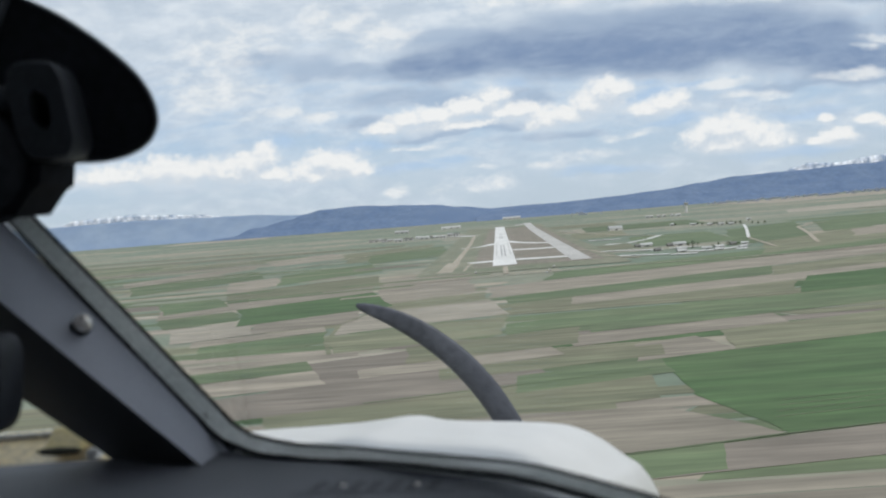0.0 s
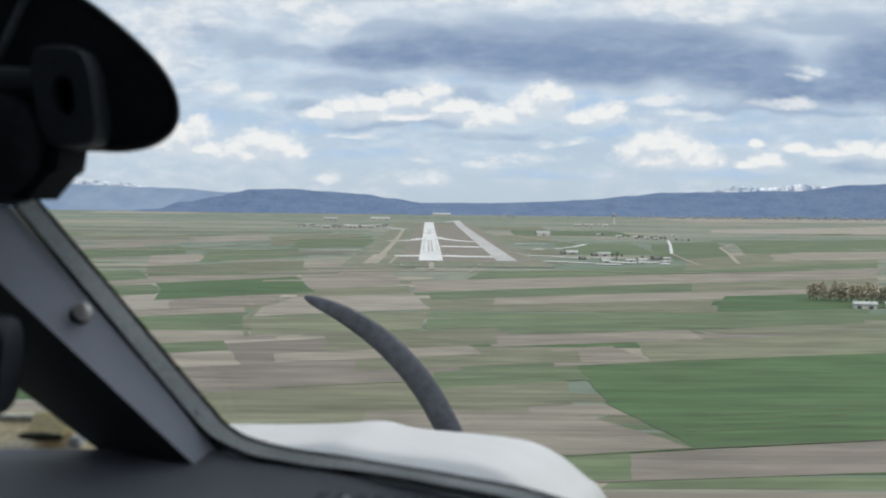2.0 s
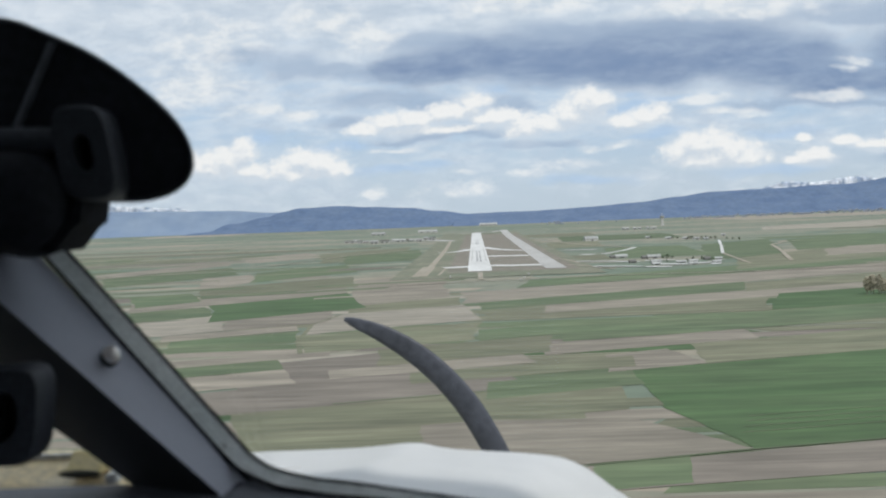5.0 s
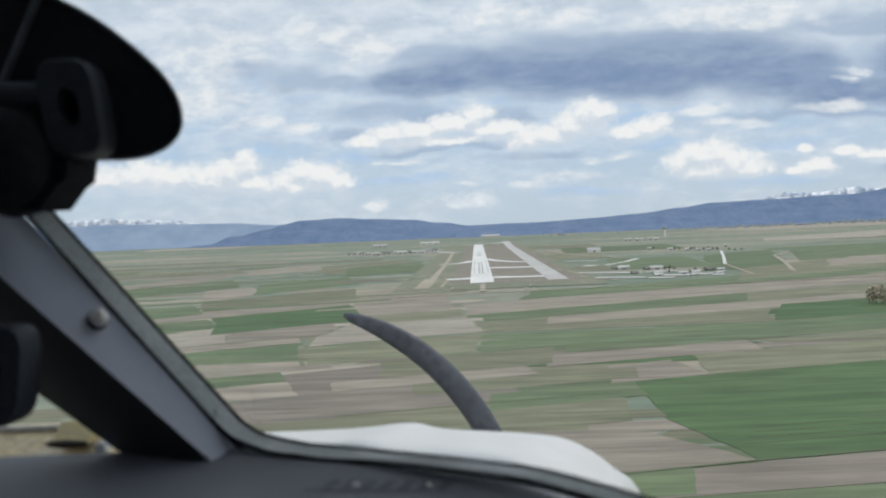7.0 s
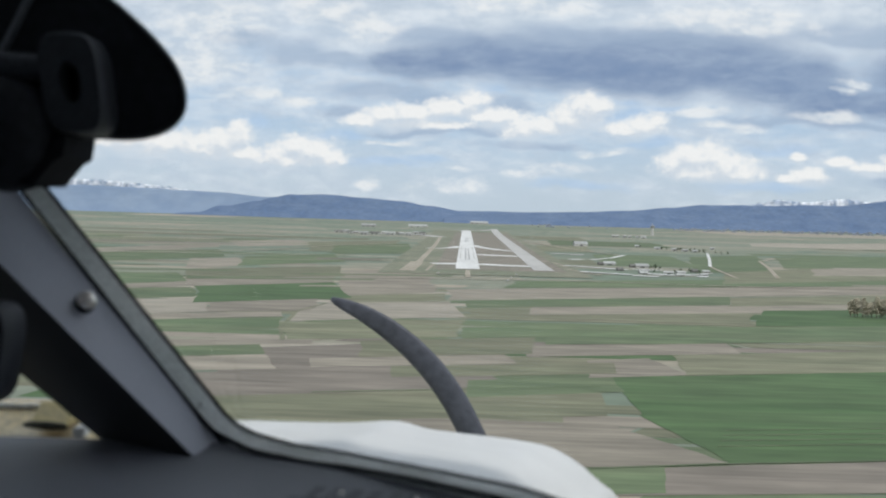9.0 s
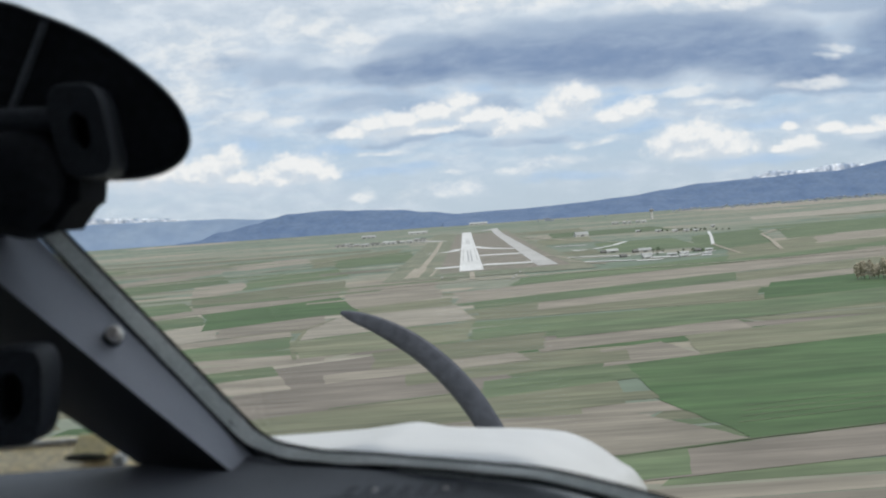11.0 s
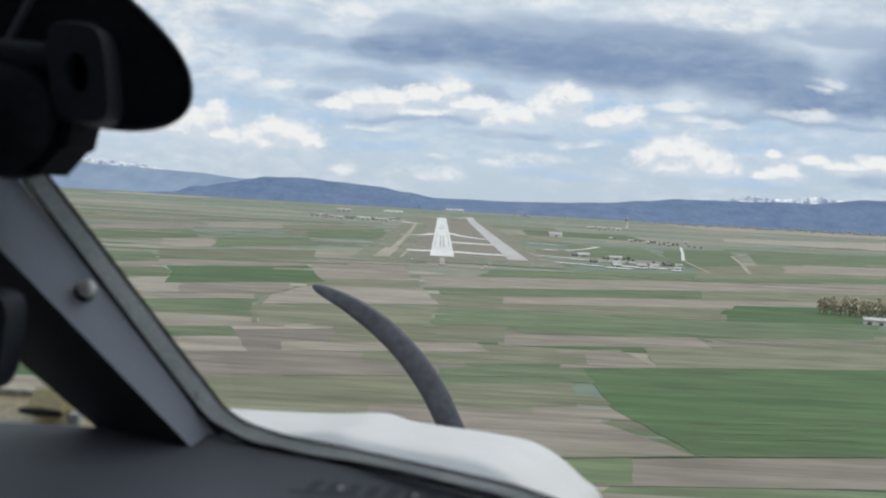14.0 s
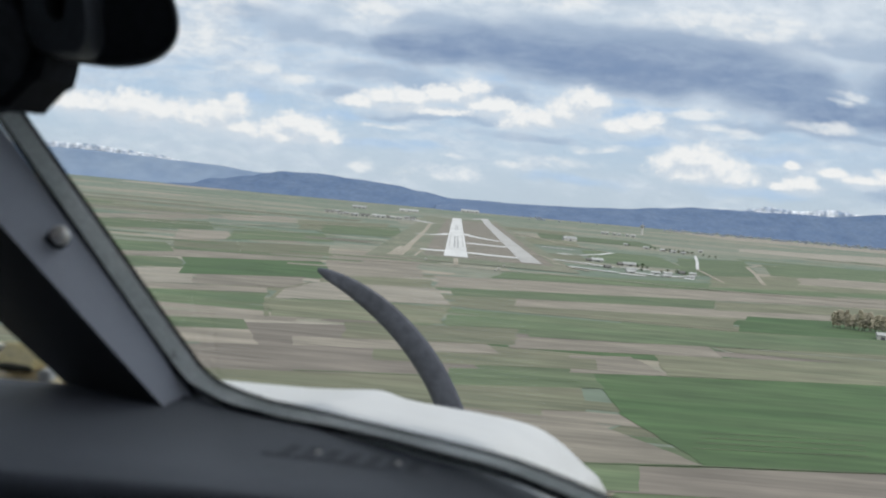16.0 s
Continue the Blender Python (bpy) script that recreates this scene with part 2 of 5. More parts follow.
def surface(name, color, rough=0.6, metal=0.0, second=None, scale=20.0, stretch=(1, 1, 1), bump=0.0, bump_scale=None, fine=0.15, per_object=0.0, coat=0.0, gloss=0.5):
    """A principled surface with a broad blotch between two colours, a fine grain and relief."""
    m = bpy.data.materials.new(name)
    m.use_nodes = True
    nt = m.node_tree
    bsdf = nt.nodes["Principled BSDF"]
    bsdf.inputs["Roughness"].default_value = rough
    bsdf.inputs["Metallic"].default_value = metal
    bsdf.inputs["Coat Weight"].default_value = coat
    bsdf.inputs["Specular IOR Level"].default_value = gloss
    co = nt.nodes.new("ShaderNodeTexCoord")
    mp = nt.nodes.new("ShaderNodeMapping")
    mp.inputs["Scale"].default_value = stretch
    nt.links.new(co.outputs["Object"], mp.inputs[0])
    big = nt.nodes.new("ShaderNodeTexNoise")
    big.inputs["Scale"].default_value, big.inputs["Detail"].default_value = scale, 5.0
    small = nt.nodes.new("ShaderNodeTexNoise")
    small.inputs["Scale"].default_value, small.inputs["Detail"].default_value = (bump_scale or scale * 9), 4.0
    nt.links.new(mp.outputs[0], big.inputs["Vector"])
    nt.links.new(mp.outputs[0], small.inputs["Vector"])
    ramp = nt.nodes.new("ShaderNodeMapRange")
    ramp.inputs[1].default_value, ramp.inputs[2].default_value = 0.35, 0.65
    nt.links.new(big.outputs["Fac"], ramp.inputs[0])
    mix = nt.nodes.new("ShaderNodeMix")
    mix.data_type = "RGBA"
    second = second or tuple(c * 0.72 for c in color)
    mix.inputs[6].default_value, mix.inputs[7].default_value = (*color, 1), (*second, 1)
    nt.links.new(ramp.outputs[0], mix.inputs[0])
    grain = nt.nodes.new("ShaderNodeMix")
    grain.data_type, grain.blend_type = "RGBA", "MULTIPLY"
    shade = nt.nodes.new("ShaderNodeMapRange")
    shade.inputs[1].default_value, shade.inputs[2].default_value = 0.3, 0.7
    shade.inputs[3].default_value, shade.inputs[4].default_value = 1.0 - fine * 2, 1.0 + fine
    nt.links.new(small.outputs["Fac"], shade.inputs[0])
    grain.inputs[0].default_value = 1.0
    nt.links.new(mix.outputs[2], grain.inputs[6])
    nt.links.new(shade.outputs[0], grain.inputs[7])
    last = grain.outputs[2]
    if per_object:
        info = nt.nodes.new("ShaderNodeObjectInfo")
        span = nt.nodes.new("ShaderNodeMapRange")
        span.inputs[3].default_value, span.inputs[4].default_value = 1.0 - per_object, 1.0 + per_object
        nt.links.new(info.outputs["Random"], span.inputs[0])
        tint = nt.nodes.new("ShaderNodeMix")
        tint.data_type, tint.blend_type = "RGBA", "MULTIPLY"
        tint.inputs[0].default_value = 1.0
        nt.links.new(last, tint.inputs[6])
        nt.links.new(span.outputs[0], tint.inputs[7])
        last = tint.outputs[2]
    nt.links.new(last, bsdf.inputs["Base Color"])
    if bump:
        bp = nt.nodes.new("ShaderNodeBump")
        bp.inputs["Strength"].default_value = bump
        bp.inputs["Distance"].default_value = 0.002
        nt.links.new(small.outputs["Fac"], bp.inputs["Height"])
        nt.links.new(bp.outputs[0], bsdf.inputs["Normal"])
    return m


trim_grey = surface("grey painted metal", (0.30, 0.315, 0.37), 0.5, second=(0.265, 0.28, 0.33), scale=14, bump=0.15, bump_scale=900, fine=0.06)
panel_and_shade_black = surface("black panel plastic and post shade", (0.018, 0.020, 0.025), 0.5, scale=20, bump=0.1, bump_scale=700)
rubber = surface("black rubber", (0.015, 0.016, 0.018), 0.8, scale=40, gloss=0.1)
seal_pale = surface("pale sealant", (0.90, 0.94, 0.92), 0.25, second=(0.76, 0.81, 0.79), scale=30, bump=0.3, bump_scale=300, fine=0.08, coat=0.8, gloss=0.7)
dash_vinyl = surface("dark grey vinyl", (0.110, 0.119, 0.147), 0.55, second=(0.090, 0.099, 0.122), scale=9, bump=0.5, bump_scale=650, fine=0.1)
slot_black = surface("vent black", (0.02, 0.02, 0.024), 0.8)
vent_dark = surface("vent slot grey", (0.075, 0.082, 0.10), 0.7)
matt_black = surface("matt black plastic", (0.015, 0.016, 0.020), 0.75, scale=18, gloss=0.03)
smoked = surface("black smoked plastic", (0.022, 0.024, 0.030), 0.6, scale=18, gloss=0.1)
mount_black = surface("black moulded plastic", (0.038, 0.042, 0.052), 0.55, second=(0.028, 0.031, 0.039), scale=30, bump=0.2, bump_scale=500, gloss=0.25)
rod_grey = surface("dull grey metal", (0.10, 0.11, 0.13), 0.45, metal=0.3)
chrome = surface("worn steel", (0.95, 0.92, 0.89), 0.34, metal=0.55, second=(0.84, 0.76, 0.68), scale=300)
cowl_white = surface("white aircraft paint", (0.63, 0.62, 0.60), 0.35, second=(0.59, 0.58, 0.56), scale=3, fine=0.03, gloss=0.4)
cowl_mark = surface("paler paint stripe", (0.85, 0.86, 0.87), 0.3, fine=0.02)
blade_grey = surface("dark grey blade paint", (0.080, 0.085, 0.105), 0.45, second=(0.062, 0.067, 0.083), scale=8)
tan_paint = surface("tan painted sill", (0.86, 0.76, 0.55), 0.45, second=(0.80, 0.64, 0.36), scale=25)
yellow_paint = surface("yellow painted bracket", (0.66, 0.53, 0.22), 0.5, second=(0.56, 0.46, 0.24), scale=60)
pale_lip = surface("pale lip", (0.80, 0.78, 0.73), 0.5)
dark_olive = surface("dark olive rubber", (0.05, 0.045, 0.025), 0.6)
cabin_grey = surface("cabin lining", (0.16, 0.165, 0.18), 0.8, scale=6)
concrete = surface("pale runway concrete", (0.68, 0.67, 0.645), 0.8, second=(0.57, 0.56, 0.535), scale=0.02, stretch=(1, 0.3, 1), bump_scale=0.3, fine=0.08)
worn_concrete = surface("worn grey concrete", (0.47, 0.455, 0.43), 0.85, second=(0.39, 0.375, 0.35), scale=0.02, stretch=(1, 0.3, 1), bump_scale=0.3, fine=0.1)
rubber_mark = surface("tyre rubber on concrete", (0.30, 0.295, 0.29), 0.8, second=(0.44, 0.43, 0.415), scale=0.03, stretch=(4, 0.5, 1), bump_scale=0.8, fine=0.2)
dirt = surface("bare tan earth", (0.375, 0.33, 0.265), 0.95, second=(0.31, 0.275, 0.21), scale=0.02, bump_scale=0.4)
wall_pale = surface("pale rendered wall", (0.52, 0.51, 0.48), 0.8, scale=0.3, per_object=0.15)
roof_pale = surface("pale sheet roof", (0.45, 0.45, 0.43), 0.55, scale=0.2, per_object=0.15)
roof_dark = surface("dark roof", (0.17, 0.165, 0.15), 0.7, scale=0.3, per_object=0.2)
door_dark = surface("dark door", (0.08, 0.08, 0.09), 0.6)
bark = surface("grey bark", (0.20, 0.17, 0.14), 0.9, scale=2)
leaf_dry = surface("early beige foliage", (0.46, 0.41, 0.32), 0.9, second=(0.34, 0.31, 0.22), scale=0.5, per_object=0.15)
leaf_dark = surface("dark green foliage", (0.045, 0.07, 0.035), 0.9, second=(0.07, 0.095, 0.05), scale=0.5, per_object=0.2)
# blue slope colours: the distance haze is put into the base colour
forest = surface("forested slope in haze blue", (0.100, 0.148, 0.245), 1.0, second=(0.128, 0.178, 0.272), scale=0.012, stretch=(1, 1, 2.5), bump_scale=0.05, fine=0.07)
far_slope = surface("far slope in pale haze blue", (0.185, 0.245, 0.345), 1.0, second=(0.225, 0.285, 0.375), scale=0.008, stretch=(1, 1, 2.0), bump_scale=0.02, fine=0.03)
# white snow over rock whose blue-grey carries the haze of distance
snow = surface("snow on haze-blue rock", (0.80, 0.82, 0.85), 0.9, second=(0.24, 0.30, 0.40), scale=0.035, stretch=(1, 1, 0.9), bump_scale=0.05, fine=0.15)

clear_glass = bpy.data.materials.new("clear acrylic")
clear_glass.use_nodes = True
gn = clear_glass.node_tree.nodes
gn.clear()
g_out, g_mix, g_clear, g_gloss, g_fresnel = [gn.new("ShaderNode" + k) for k in ("OutputMaterial", "MixShader", "BsdfTransparent", "BsdfGlossy", "Fresnel")]
g_clear.inputs[0].default_value = (0.985, 0.99, 0.99, 1)
g_gloss.inputs["Roughness"].default_value = 0.03
g_fresnel.inputs[0].default_value = 1.2
for a, b in ((g_fresnel.outputs[0], g_mix.inputs[0]), (g_clear.outputs[0], g_mix.inputs[1]), (g_gloss.outputs[0], g_mix.inputs[2]), (g_mix.outputs[0], g_out.inputs[0])):
    clear_glass.node_tree.links.new(a, b)

CROPS = {
    "bright_green": ((0.058, 0.108, 0.038), (0.078, 0.124, 0.050), "bright green young wheat field"),
    "green": ((0.098, 0.138, 0.068), (0.13, 0.158, 0.085), "green crop field with faint drill rows"),
    "olive": ((0.158, 0.166, 0.102), (0.188, 0.182, 0.118), "olive green pasture field, thinly grown"),
    "tan": ((0.265, 0.233, 0.185), (0.232, 0.205, 0.16), "tan bare ploughed field"),
    "pale": ((0.335, 0.302, 0.245), (0.295, 0.265, 0.21), "pale dry stubble field"),
    "brown": ((0.202, 0.174, 0.142), (0.180, 0.157, 0.127), "brown fallow field, freshly tilled"),
}


def crop_surface(name, a, b):
    """Tilled or growing ground: broad mottling, thin patches and furrows along the field."""
    m = surface(name, a, 0.95, second=b, scale=0.016, stretch=(0.35, 1.8, 1), bump_scale=0.10, fine=0.10, per_object=0.12)
    nt = m.node_tree
    bsdf = nt.nodes["Principled BSDF"]
    last = bsdf.inputs["Base Color"].links[0].from_socket
    co = nt.nodes.new("ShaderNodeTexCoord")
    for scale, sx, sy, low, high in ((1.0, 0.004, 0.16, 0.86, 1.10), (1.0, 0.02, 0.05, 0.84, 1.12), (1.0, 0.012, 0.6, 0.93, 1.06)):
        mp = nt.nodes.new("ShaderNodeMapping")
        mp.inputs["Scale"].default_value = (sx, sy, 1.0)
        nz = nt.nodes.new("ShaderNodeTexNoise")
        nz.inputs["Scale"].default_value, nz.inputs["Detail"].default_value = scale, 4.0
        span = nt.nodes.new("ShaderNodeMapRange")
        span.inputs[1].default_value, span.inputs[2].default_value = 0.34, 0.66
        span.inputs[3].default_value, span.inputs[4].default_value = low, high
        mul = nt.nodes.new("ShaderNodeMix")
        mul.data_type, mul.blend_type = "RGBA", "MULTIPLY"
        mul.inputs[0].default_value = 1.0
        nt.links.new(co.outputs["Object"], mp.inputs[0])
        nt.links.new(mp.outputs[0], nz.inputs["Vector"])
        nt.links.new(nz.outputs["Fac"], span.inputs[0])
        nt.links.new(last, mul.inputs[6])
        nt.links.new(span.outputs[0], mul.inputs[7])
        last = mul.outputs[2]
    nt.links.new(last, bsdf.inputs["Base Color"])
    return m


CROP_MATS = {k: crop_surface("crop " + k, v[0], v[1]) for k, v in CROPS.items()}


def plain_surface():
    """The open plain: strip fields too far off or too wide to be laid one by one."""
    m = bpy.data.materials.new("haze-tinted strip field plain")
    m.use_nodes = True
    nt = m.node_tree
    bsdf = nt.nodes["Principled BSDF"]
    bsdf.inputs["Roughness"].default_value = 0.95
    co = nt.nodes.new("ShaderNodeTexCoord")
    warp = nt.nodes.new("ShaderNodeTexNoise")
    warp.inputs["Scale"].default_value, warp.inputs["Detail"].default_value = 0.0012, 3.0
    nt.links.new(co.outputs["Object"], warp.inputs["Vector"])
    off = nt.nodes.new("ShaderNodeVectorMath")
    off.operation = "MULTIPLY_ADD"
    nt.links.new(warp.outputs["Color"], off.inputs[0])
    off.inputs[1].default_value = (250, 250, 0)
    nt.links.new(co.outputs["Object"], off.inputs[2])
    last = None
    for sx, sy, hard in ((0.0011, 0.0042, 0.0), (0.0036, 0.017, 0.55), (0.0024, 0.034, 0.4)):
        mp = nt.nodes.new("ShaderNodeMapping")
        mp.inputs["Scale"].default_value = (sx, sy, 0.0)
        nt.links.new(off.outputs[0], mp.inputs[0])
        vo = nt.nodes.new("ShaderNodeTexVoronoi")
        vo.distance = "CHEBYCHEV"
        vo.inputs["Scale"].default_value = 1.0
        nt.links.new(mp.outputs[0], vo.inputs["Vector"])
        sep = nt.nodes.new("ShaderNodeSeparateColor")
        nt.links.new(vo.outputs["Color"], sep.inputs[0])
        ramp = nt.nodes.new("ShaderNodeValToRGB")
        ramp.color_ramp.interpolation = "CONSTANT"
        # field tones lifted towards blue-grey, far haze mixed into their colour
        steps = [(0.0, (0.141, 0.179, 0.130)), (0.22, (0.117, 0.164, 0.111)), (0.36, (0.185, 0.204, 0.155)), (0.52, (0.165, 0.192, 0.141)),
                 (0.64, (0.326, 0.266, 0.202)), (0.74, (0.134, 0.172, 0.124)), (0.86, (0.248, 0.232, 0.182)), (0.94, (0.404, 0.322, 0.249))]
        while len(ramp.color_ramp.elements) < len(steps):
            ramp.color_ramp.elements.new(0.5)
        for e, (p, c) in zip(ramp.color_ramp.elements, steps):
            e.position, e.color = p, (*c, 1)
        nt.links.new(sep.outputs[0], ramp.inputs[0])
        if last is None:
            last = ramp.outputs[0]
        else:
            mix = nt.nodes.new("ShaderNodeMix")
            mix.data_type = "RGBA"
            mix.inputs[0].default_value = hard
            nt.links.new(last, mix.inputs[6])
            nt.links.new(ramp.outputs[0], mix.inputs[7])
            last = mix.outputs[2]
    grain = nt.nodes.new("ShaderNodeTexNoise")
    grain.inputs["Scale"].default_value, grain.inputs["Detail"].default_value = 0.03, 6.0
    nt.links.new(co.outputs["Object"], grain.inputs["Vector"])
    span = nt.nodes.new("ShaderNodeMapRange")
    span.inputs[1].default_value, span.inputs[2].default_value = 0.3, 0.7
    span.inputs[3].default_value, span.inputs[4].default_value = 0.82, 1.15
    nt.links.new(grain.outputs["Fac"], span.inputs[0])
    mul = nt.nodes.new("ShaderNodeMix")
    mul.data_type, mul.blend_type = "RGBA", "MULTIPLY"
    mul.inputs[0].default_value = 1.0
    nt.links.new(last, mul.inputs[6])
    nt.links.new(span.outputs[0], mul.inputs[7])
    nt.links.new(mul.outputs[2], bsdf.inputs["Base Color"])
    return m


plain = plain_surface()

# ---- mesh helpers ----


def mesh_of(name, verts, faces, material, smooth=False):
    me = bpy.data.meshes.new(name)
    me.from_pydata([tuple(v) for v in verts], [], faces)
    me.materials.append(material)
    if smooth:
        me.polygons.foreach_set("use_smooth", [True] * len(me.polygons))
    me.update()
    return me


def fix_normals(me):
    bm = bmesh.new()
    bm.from_mesh(me)
    bmesh.ops.recalc_face_normals(bm, faces=bm.faces)
    bm.to_mesh(me)
    bm.free()


def part(name, me, parent=None, label=""):
    ob = new(name, me)
    if parent is not None:
        ob.parent = parent
    return tagged(ob, label)


def bevel_mesh(name, bm, material, width=0.0, segments=2, smooth=True):
    if width:
        bmesh.ops.bevel(bm, geom=[e for e in bm.edges if e.calc_face_angle(0) > 0.5], offset=width, segments=segments, affect="EDGES", clamp_overlap=True)
    bmesh.ops.recalc_face_normals(bm, faces=bm.faces)
    me = bpy.data.meshes.new(name)
    bm.to_mesh(me)
    bm.free()
    me.materials.append(material)
    if smooth:
        me.polygons.foreach_set("use_smooth", [True] * len(me.polygons))
        me.set_sharp_from_angle(angle=radians(40))
    return me


def box(name, lo, hi, material, bevel=0.0):
    bm = bmesh.new()
    bmesh.ops.create_cube(bm, size=1.0)
    for v in bm.verts:
        v.co = Vector([lo[i] + (v.co[i] + 0.5) * (hi[i] - lo[i]) for i in range(3)])
    return bevel_mesh(name, bm, material, bevel)


def spline(points, steps=8):
    """A smooth curve through some points."""
    p = [Vector(q) for q in points]
    p = [p[0] * 2 - p[1]] + p + [p[-1] * 2 - p[-2]]
    out = []
    for i in range(1, len(p) - 2):
        for k in range(steps):
            t = k / steps
            a, b, c, d = p[i - 1:i + 3]
            out.append(0.5 * (2 * b + (c - a) * t + (2 * a - 5 * b + 4 * c - d) * t * t + (3 * b - a - 3 * c + d) * t ** 3))
    return out + [p[-2]]


def sweep(name, path, profile, material, eye=Vector((0, 0, EYE_Z)), smooth=True):
    """A closed profile along a path; profile(s) gives (across, out) pairs, out pointing into the cabin."""
    verts, faces, n = [], [], 0
    for i, q in enumerate(path):
        tan = (path[min(i + 1, len(path) - 1)] - path[max(i - 1, 0)]).normalized()
        aim = eye(i / (len(path) - 1)) if callable(eye) else eye
        out = (aim - q)
        out = (out - tan * out.dot(tan)).normalized()
        across = tan.cross(out)
        ring = profile(i / (len(path) - 1))
        n = len(ring)
        verts += [q + across * a + out * b for a, b in ring]
    for i in range(len(path) - 1):
        for k in range(n):
            faces.append((i * n + k, i * n + (k + 1) % n, (i + 1) * n + (k + 1) % n, (i + 1) * n + k))
    faces += [tuple(range(n)), tuple(range((len(path) - 1) * n, len(path) * n))]
    me = mesh_of(name, verts, faces, material, smooth)
    fix_normals(me)
    if smooth:
        me.set_sharp_from_angle(angle=radians(50))
    return me


def rounded(w, h, r, n=4):
    pts = []
    for cx, cy, a0 in ((w / 2 - r, h / 2 - r, 0), (-w / 2 + r, h / 2 - r, 90), (-w / 2 + r, -h / 2 + r, 180), (w / 2 - r, -h / 2 + r, 270)):
        for k in range(n):
            a = radians(a0 + 90 * k / (n - 1))
            pts.append((cx + r * math.cos(a), cy + r * math.sin(a)))
    return pts


def plate(name, outline, y0, y1, material, bevel=0.0, holes=0):
    """An outline in x, z pushed from y0 to y1."""
    bm = bmesh.new()
    vs = [bm.verts.new((x, y0, z)) for x, z in outline]
    f = bm.faces.new(vs)
    ex = bmesh.ops.extrude_face_region(bm, geom=[f])
    for v in ex["geom"]:
        if isinstance(v, bmesh.types.BMVert):
            v.co.y = y1
    return bevel_mesh(name, bm, material, bevel)


def turned(name, rings, material, axis_from, axis_to, n=24):
    """A round body: rings of (place along the axis 0..1, radius)."""
    a, b = Vector(axis_from), Vector(axis_to)
    d = (b - a).normalized()
    s = d.orthogonal().normalized()
    u = d.cross(s)
    verts, faces = [], []
    for t, r in rings:
        c = a + (b - a) * t
        verts += [c + (s * math.cos(2 * math.pi * k / n) + u * math.sin(2 * math.pi * k / n)) * r for k in range(n)]
    m = len(rings)
    for i in range(m - 1):
        for k in range(n):
            faces.append((i * n + k, i * n + (k + 1) % n, (i + 1) * n + (k + 1) % n, (i + 1) * n + k))
    faces += [tuple(range(n)), tuple(range((m - 1) * n, m * n))]
    me = mesh_of(name, verts, faces, material, True)
    fix_normals(me)
    me.set_sharp_from_angle(angle=radians(45))
    return me


def up(points):
    return [Vector((x, y, z + EYE_Z)) for x, y, z in points]

# ---- the ground ----


def ground_z(x, y):
    """Flat round the runway, rising gently to the foot of the mountains."""
    t = min(max((y - 3300.0) / 1550.0, 0.0), 1.0)
    s = min(max((y - 1500.0) / 3000.0, 0.0), 1.0)
    left = min(max((-x - 300.0) / 1500.0, 0.0), 1.0)
    return 25.0 * t ** 1.4 + 6.0 * s * left


def make_ground():
    xs = [-9000, -6000] + [-4000 + 160 * i for i in range(51)] + [6000, 9000]
    ys = [-9000, -5000, -2000, -600] + [60 * i for i in range(83)]
    verts = [(x, y, ground_z(x, y)) for y in ys for x in xs]
    n = len(xs)
    faces = [(j * n + i, j * n + i + 1, (j + 1) * n + i + 1, (j + 1) * n + i) for j in range(len(ys) - 1) for i in range(n - 1)]
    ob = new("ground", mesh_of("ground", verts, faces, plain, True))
    return tagged(ob, "wide green and tan plain of strip fields", "ground", kind="structure")


make_ground()


def patch(name, corners, material, lift):
    """A thin sheet of ground cover with slightly wandering edges, cut fine enough to lie on the plain."""
    a, b, c, d = [Vector((x, y, 0)) for x, y in corners]
    nx = max(10, min(44, int(max((b - a).length, (c - d).length) // 5)))
    ny = max(4, min(14, int(max((d - a).length, (c - b).length) // 5)))
    wander = min(0.03 * abs(d.y - a.y), 2.5)
    verts, faces = [], []
    for j in range(ny + 1):
        for i in range(nx + 1):
            s, t = i / nx, j / ny
            p = (a * (1 - s) + b * s) * (1 - t) + (d * (1 - s) + c * s) * t
            w = noise.noise_vector(Vector((p.x * 0.012, p.y * 0.012, lift * 70)))
            f = noise.noise_vector(Vector((p.x * 0.09, p.y * 0.09, lift * 70)))
            x, y = p.x + w.x * wander * 2.5 + f.x * wander * 0.8, p.y + w.y * wander + f.y * wander * 0.3
            verts.append((x, y, ground_z(x, y) + lift))
    m = nx + 1
    for j in range(ny):
        for i in range(nx):
            faces.append((j * m + i, j * m + i + 1, (j + 1) * m + i + 1, (j + 1) * m + i))
    return mesh_of(name, verts, faces, material)


FIELD_LIFT = [0.03]


def field(crop, x0, x1, y0, y1, skew=0.0, taper=0.0):
    """One crop field; skew leans its ends, taper opens its far side."""
    FIELD_LIFT[0] += 0.0008
    corners = [(x0, y0), (x1, y0 + taper * 0.3), (x1 + skew * (1 + taper / 40), y1 + taper), (x0 + skew, y1)]
    ob = new("field", patch("field", corners, CROP_MATS[crop], FIELD_LIFT[0]))
    return tagged(ob, CROPS[crop][2], "field", group="crop fields of the plain", kind="structure")


# strips of fields over the plain, row after row, the nearer ones drawn out by hand below
rng = random.Random(11)
row_y = 170.0
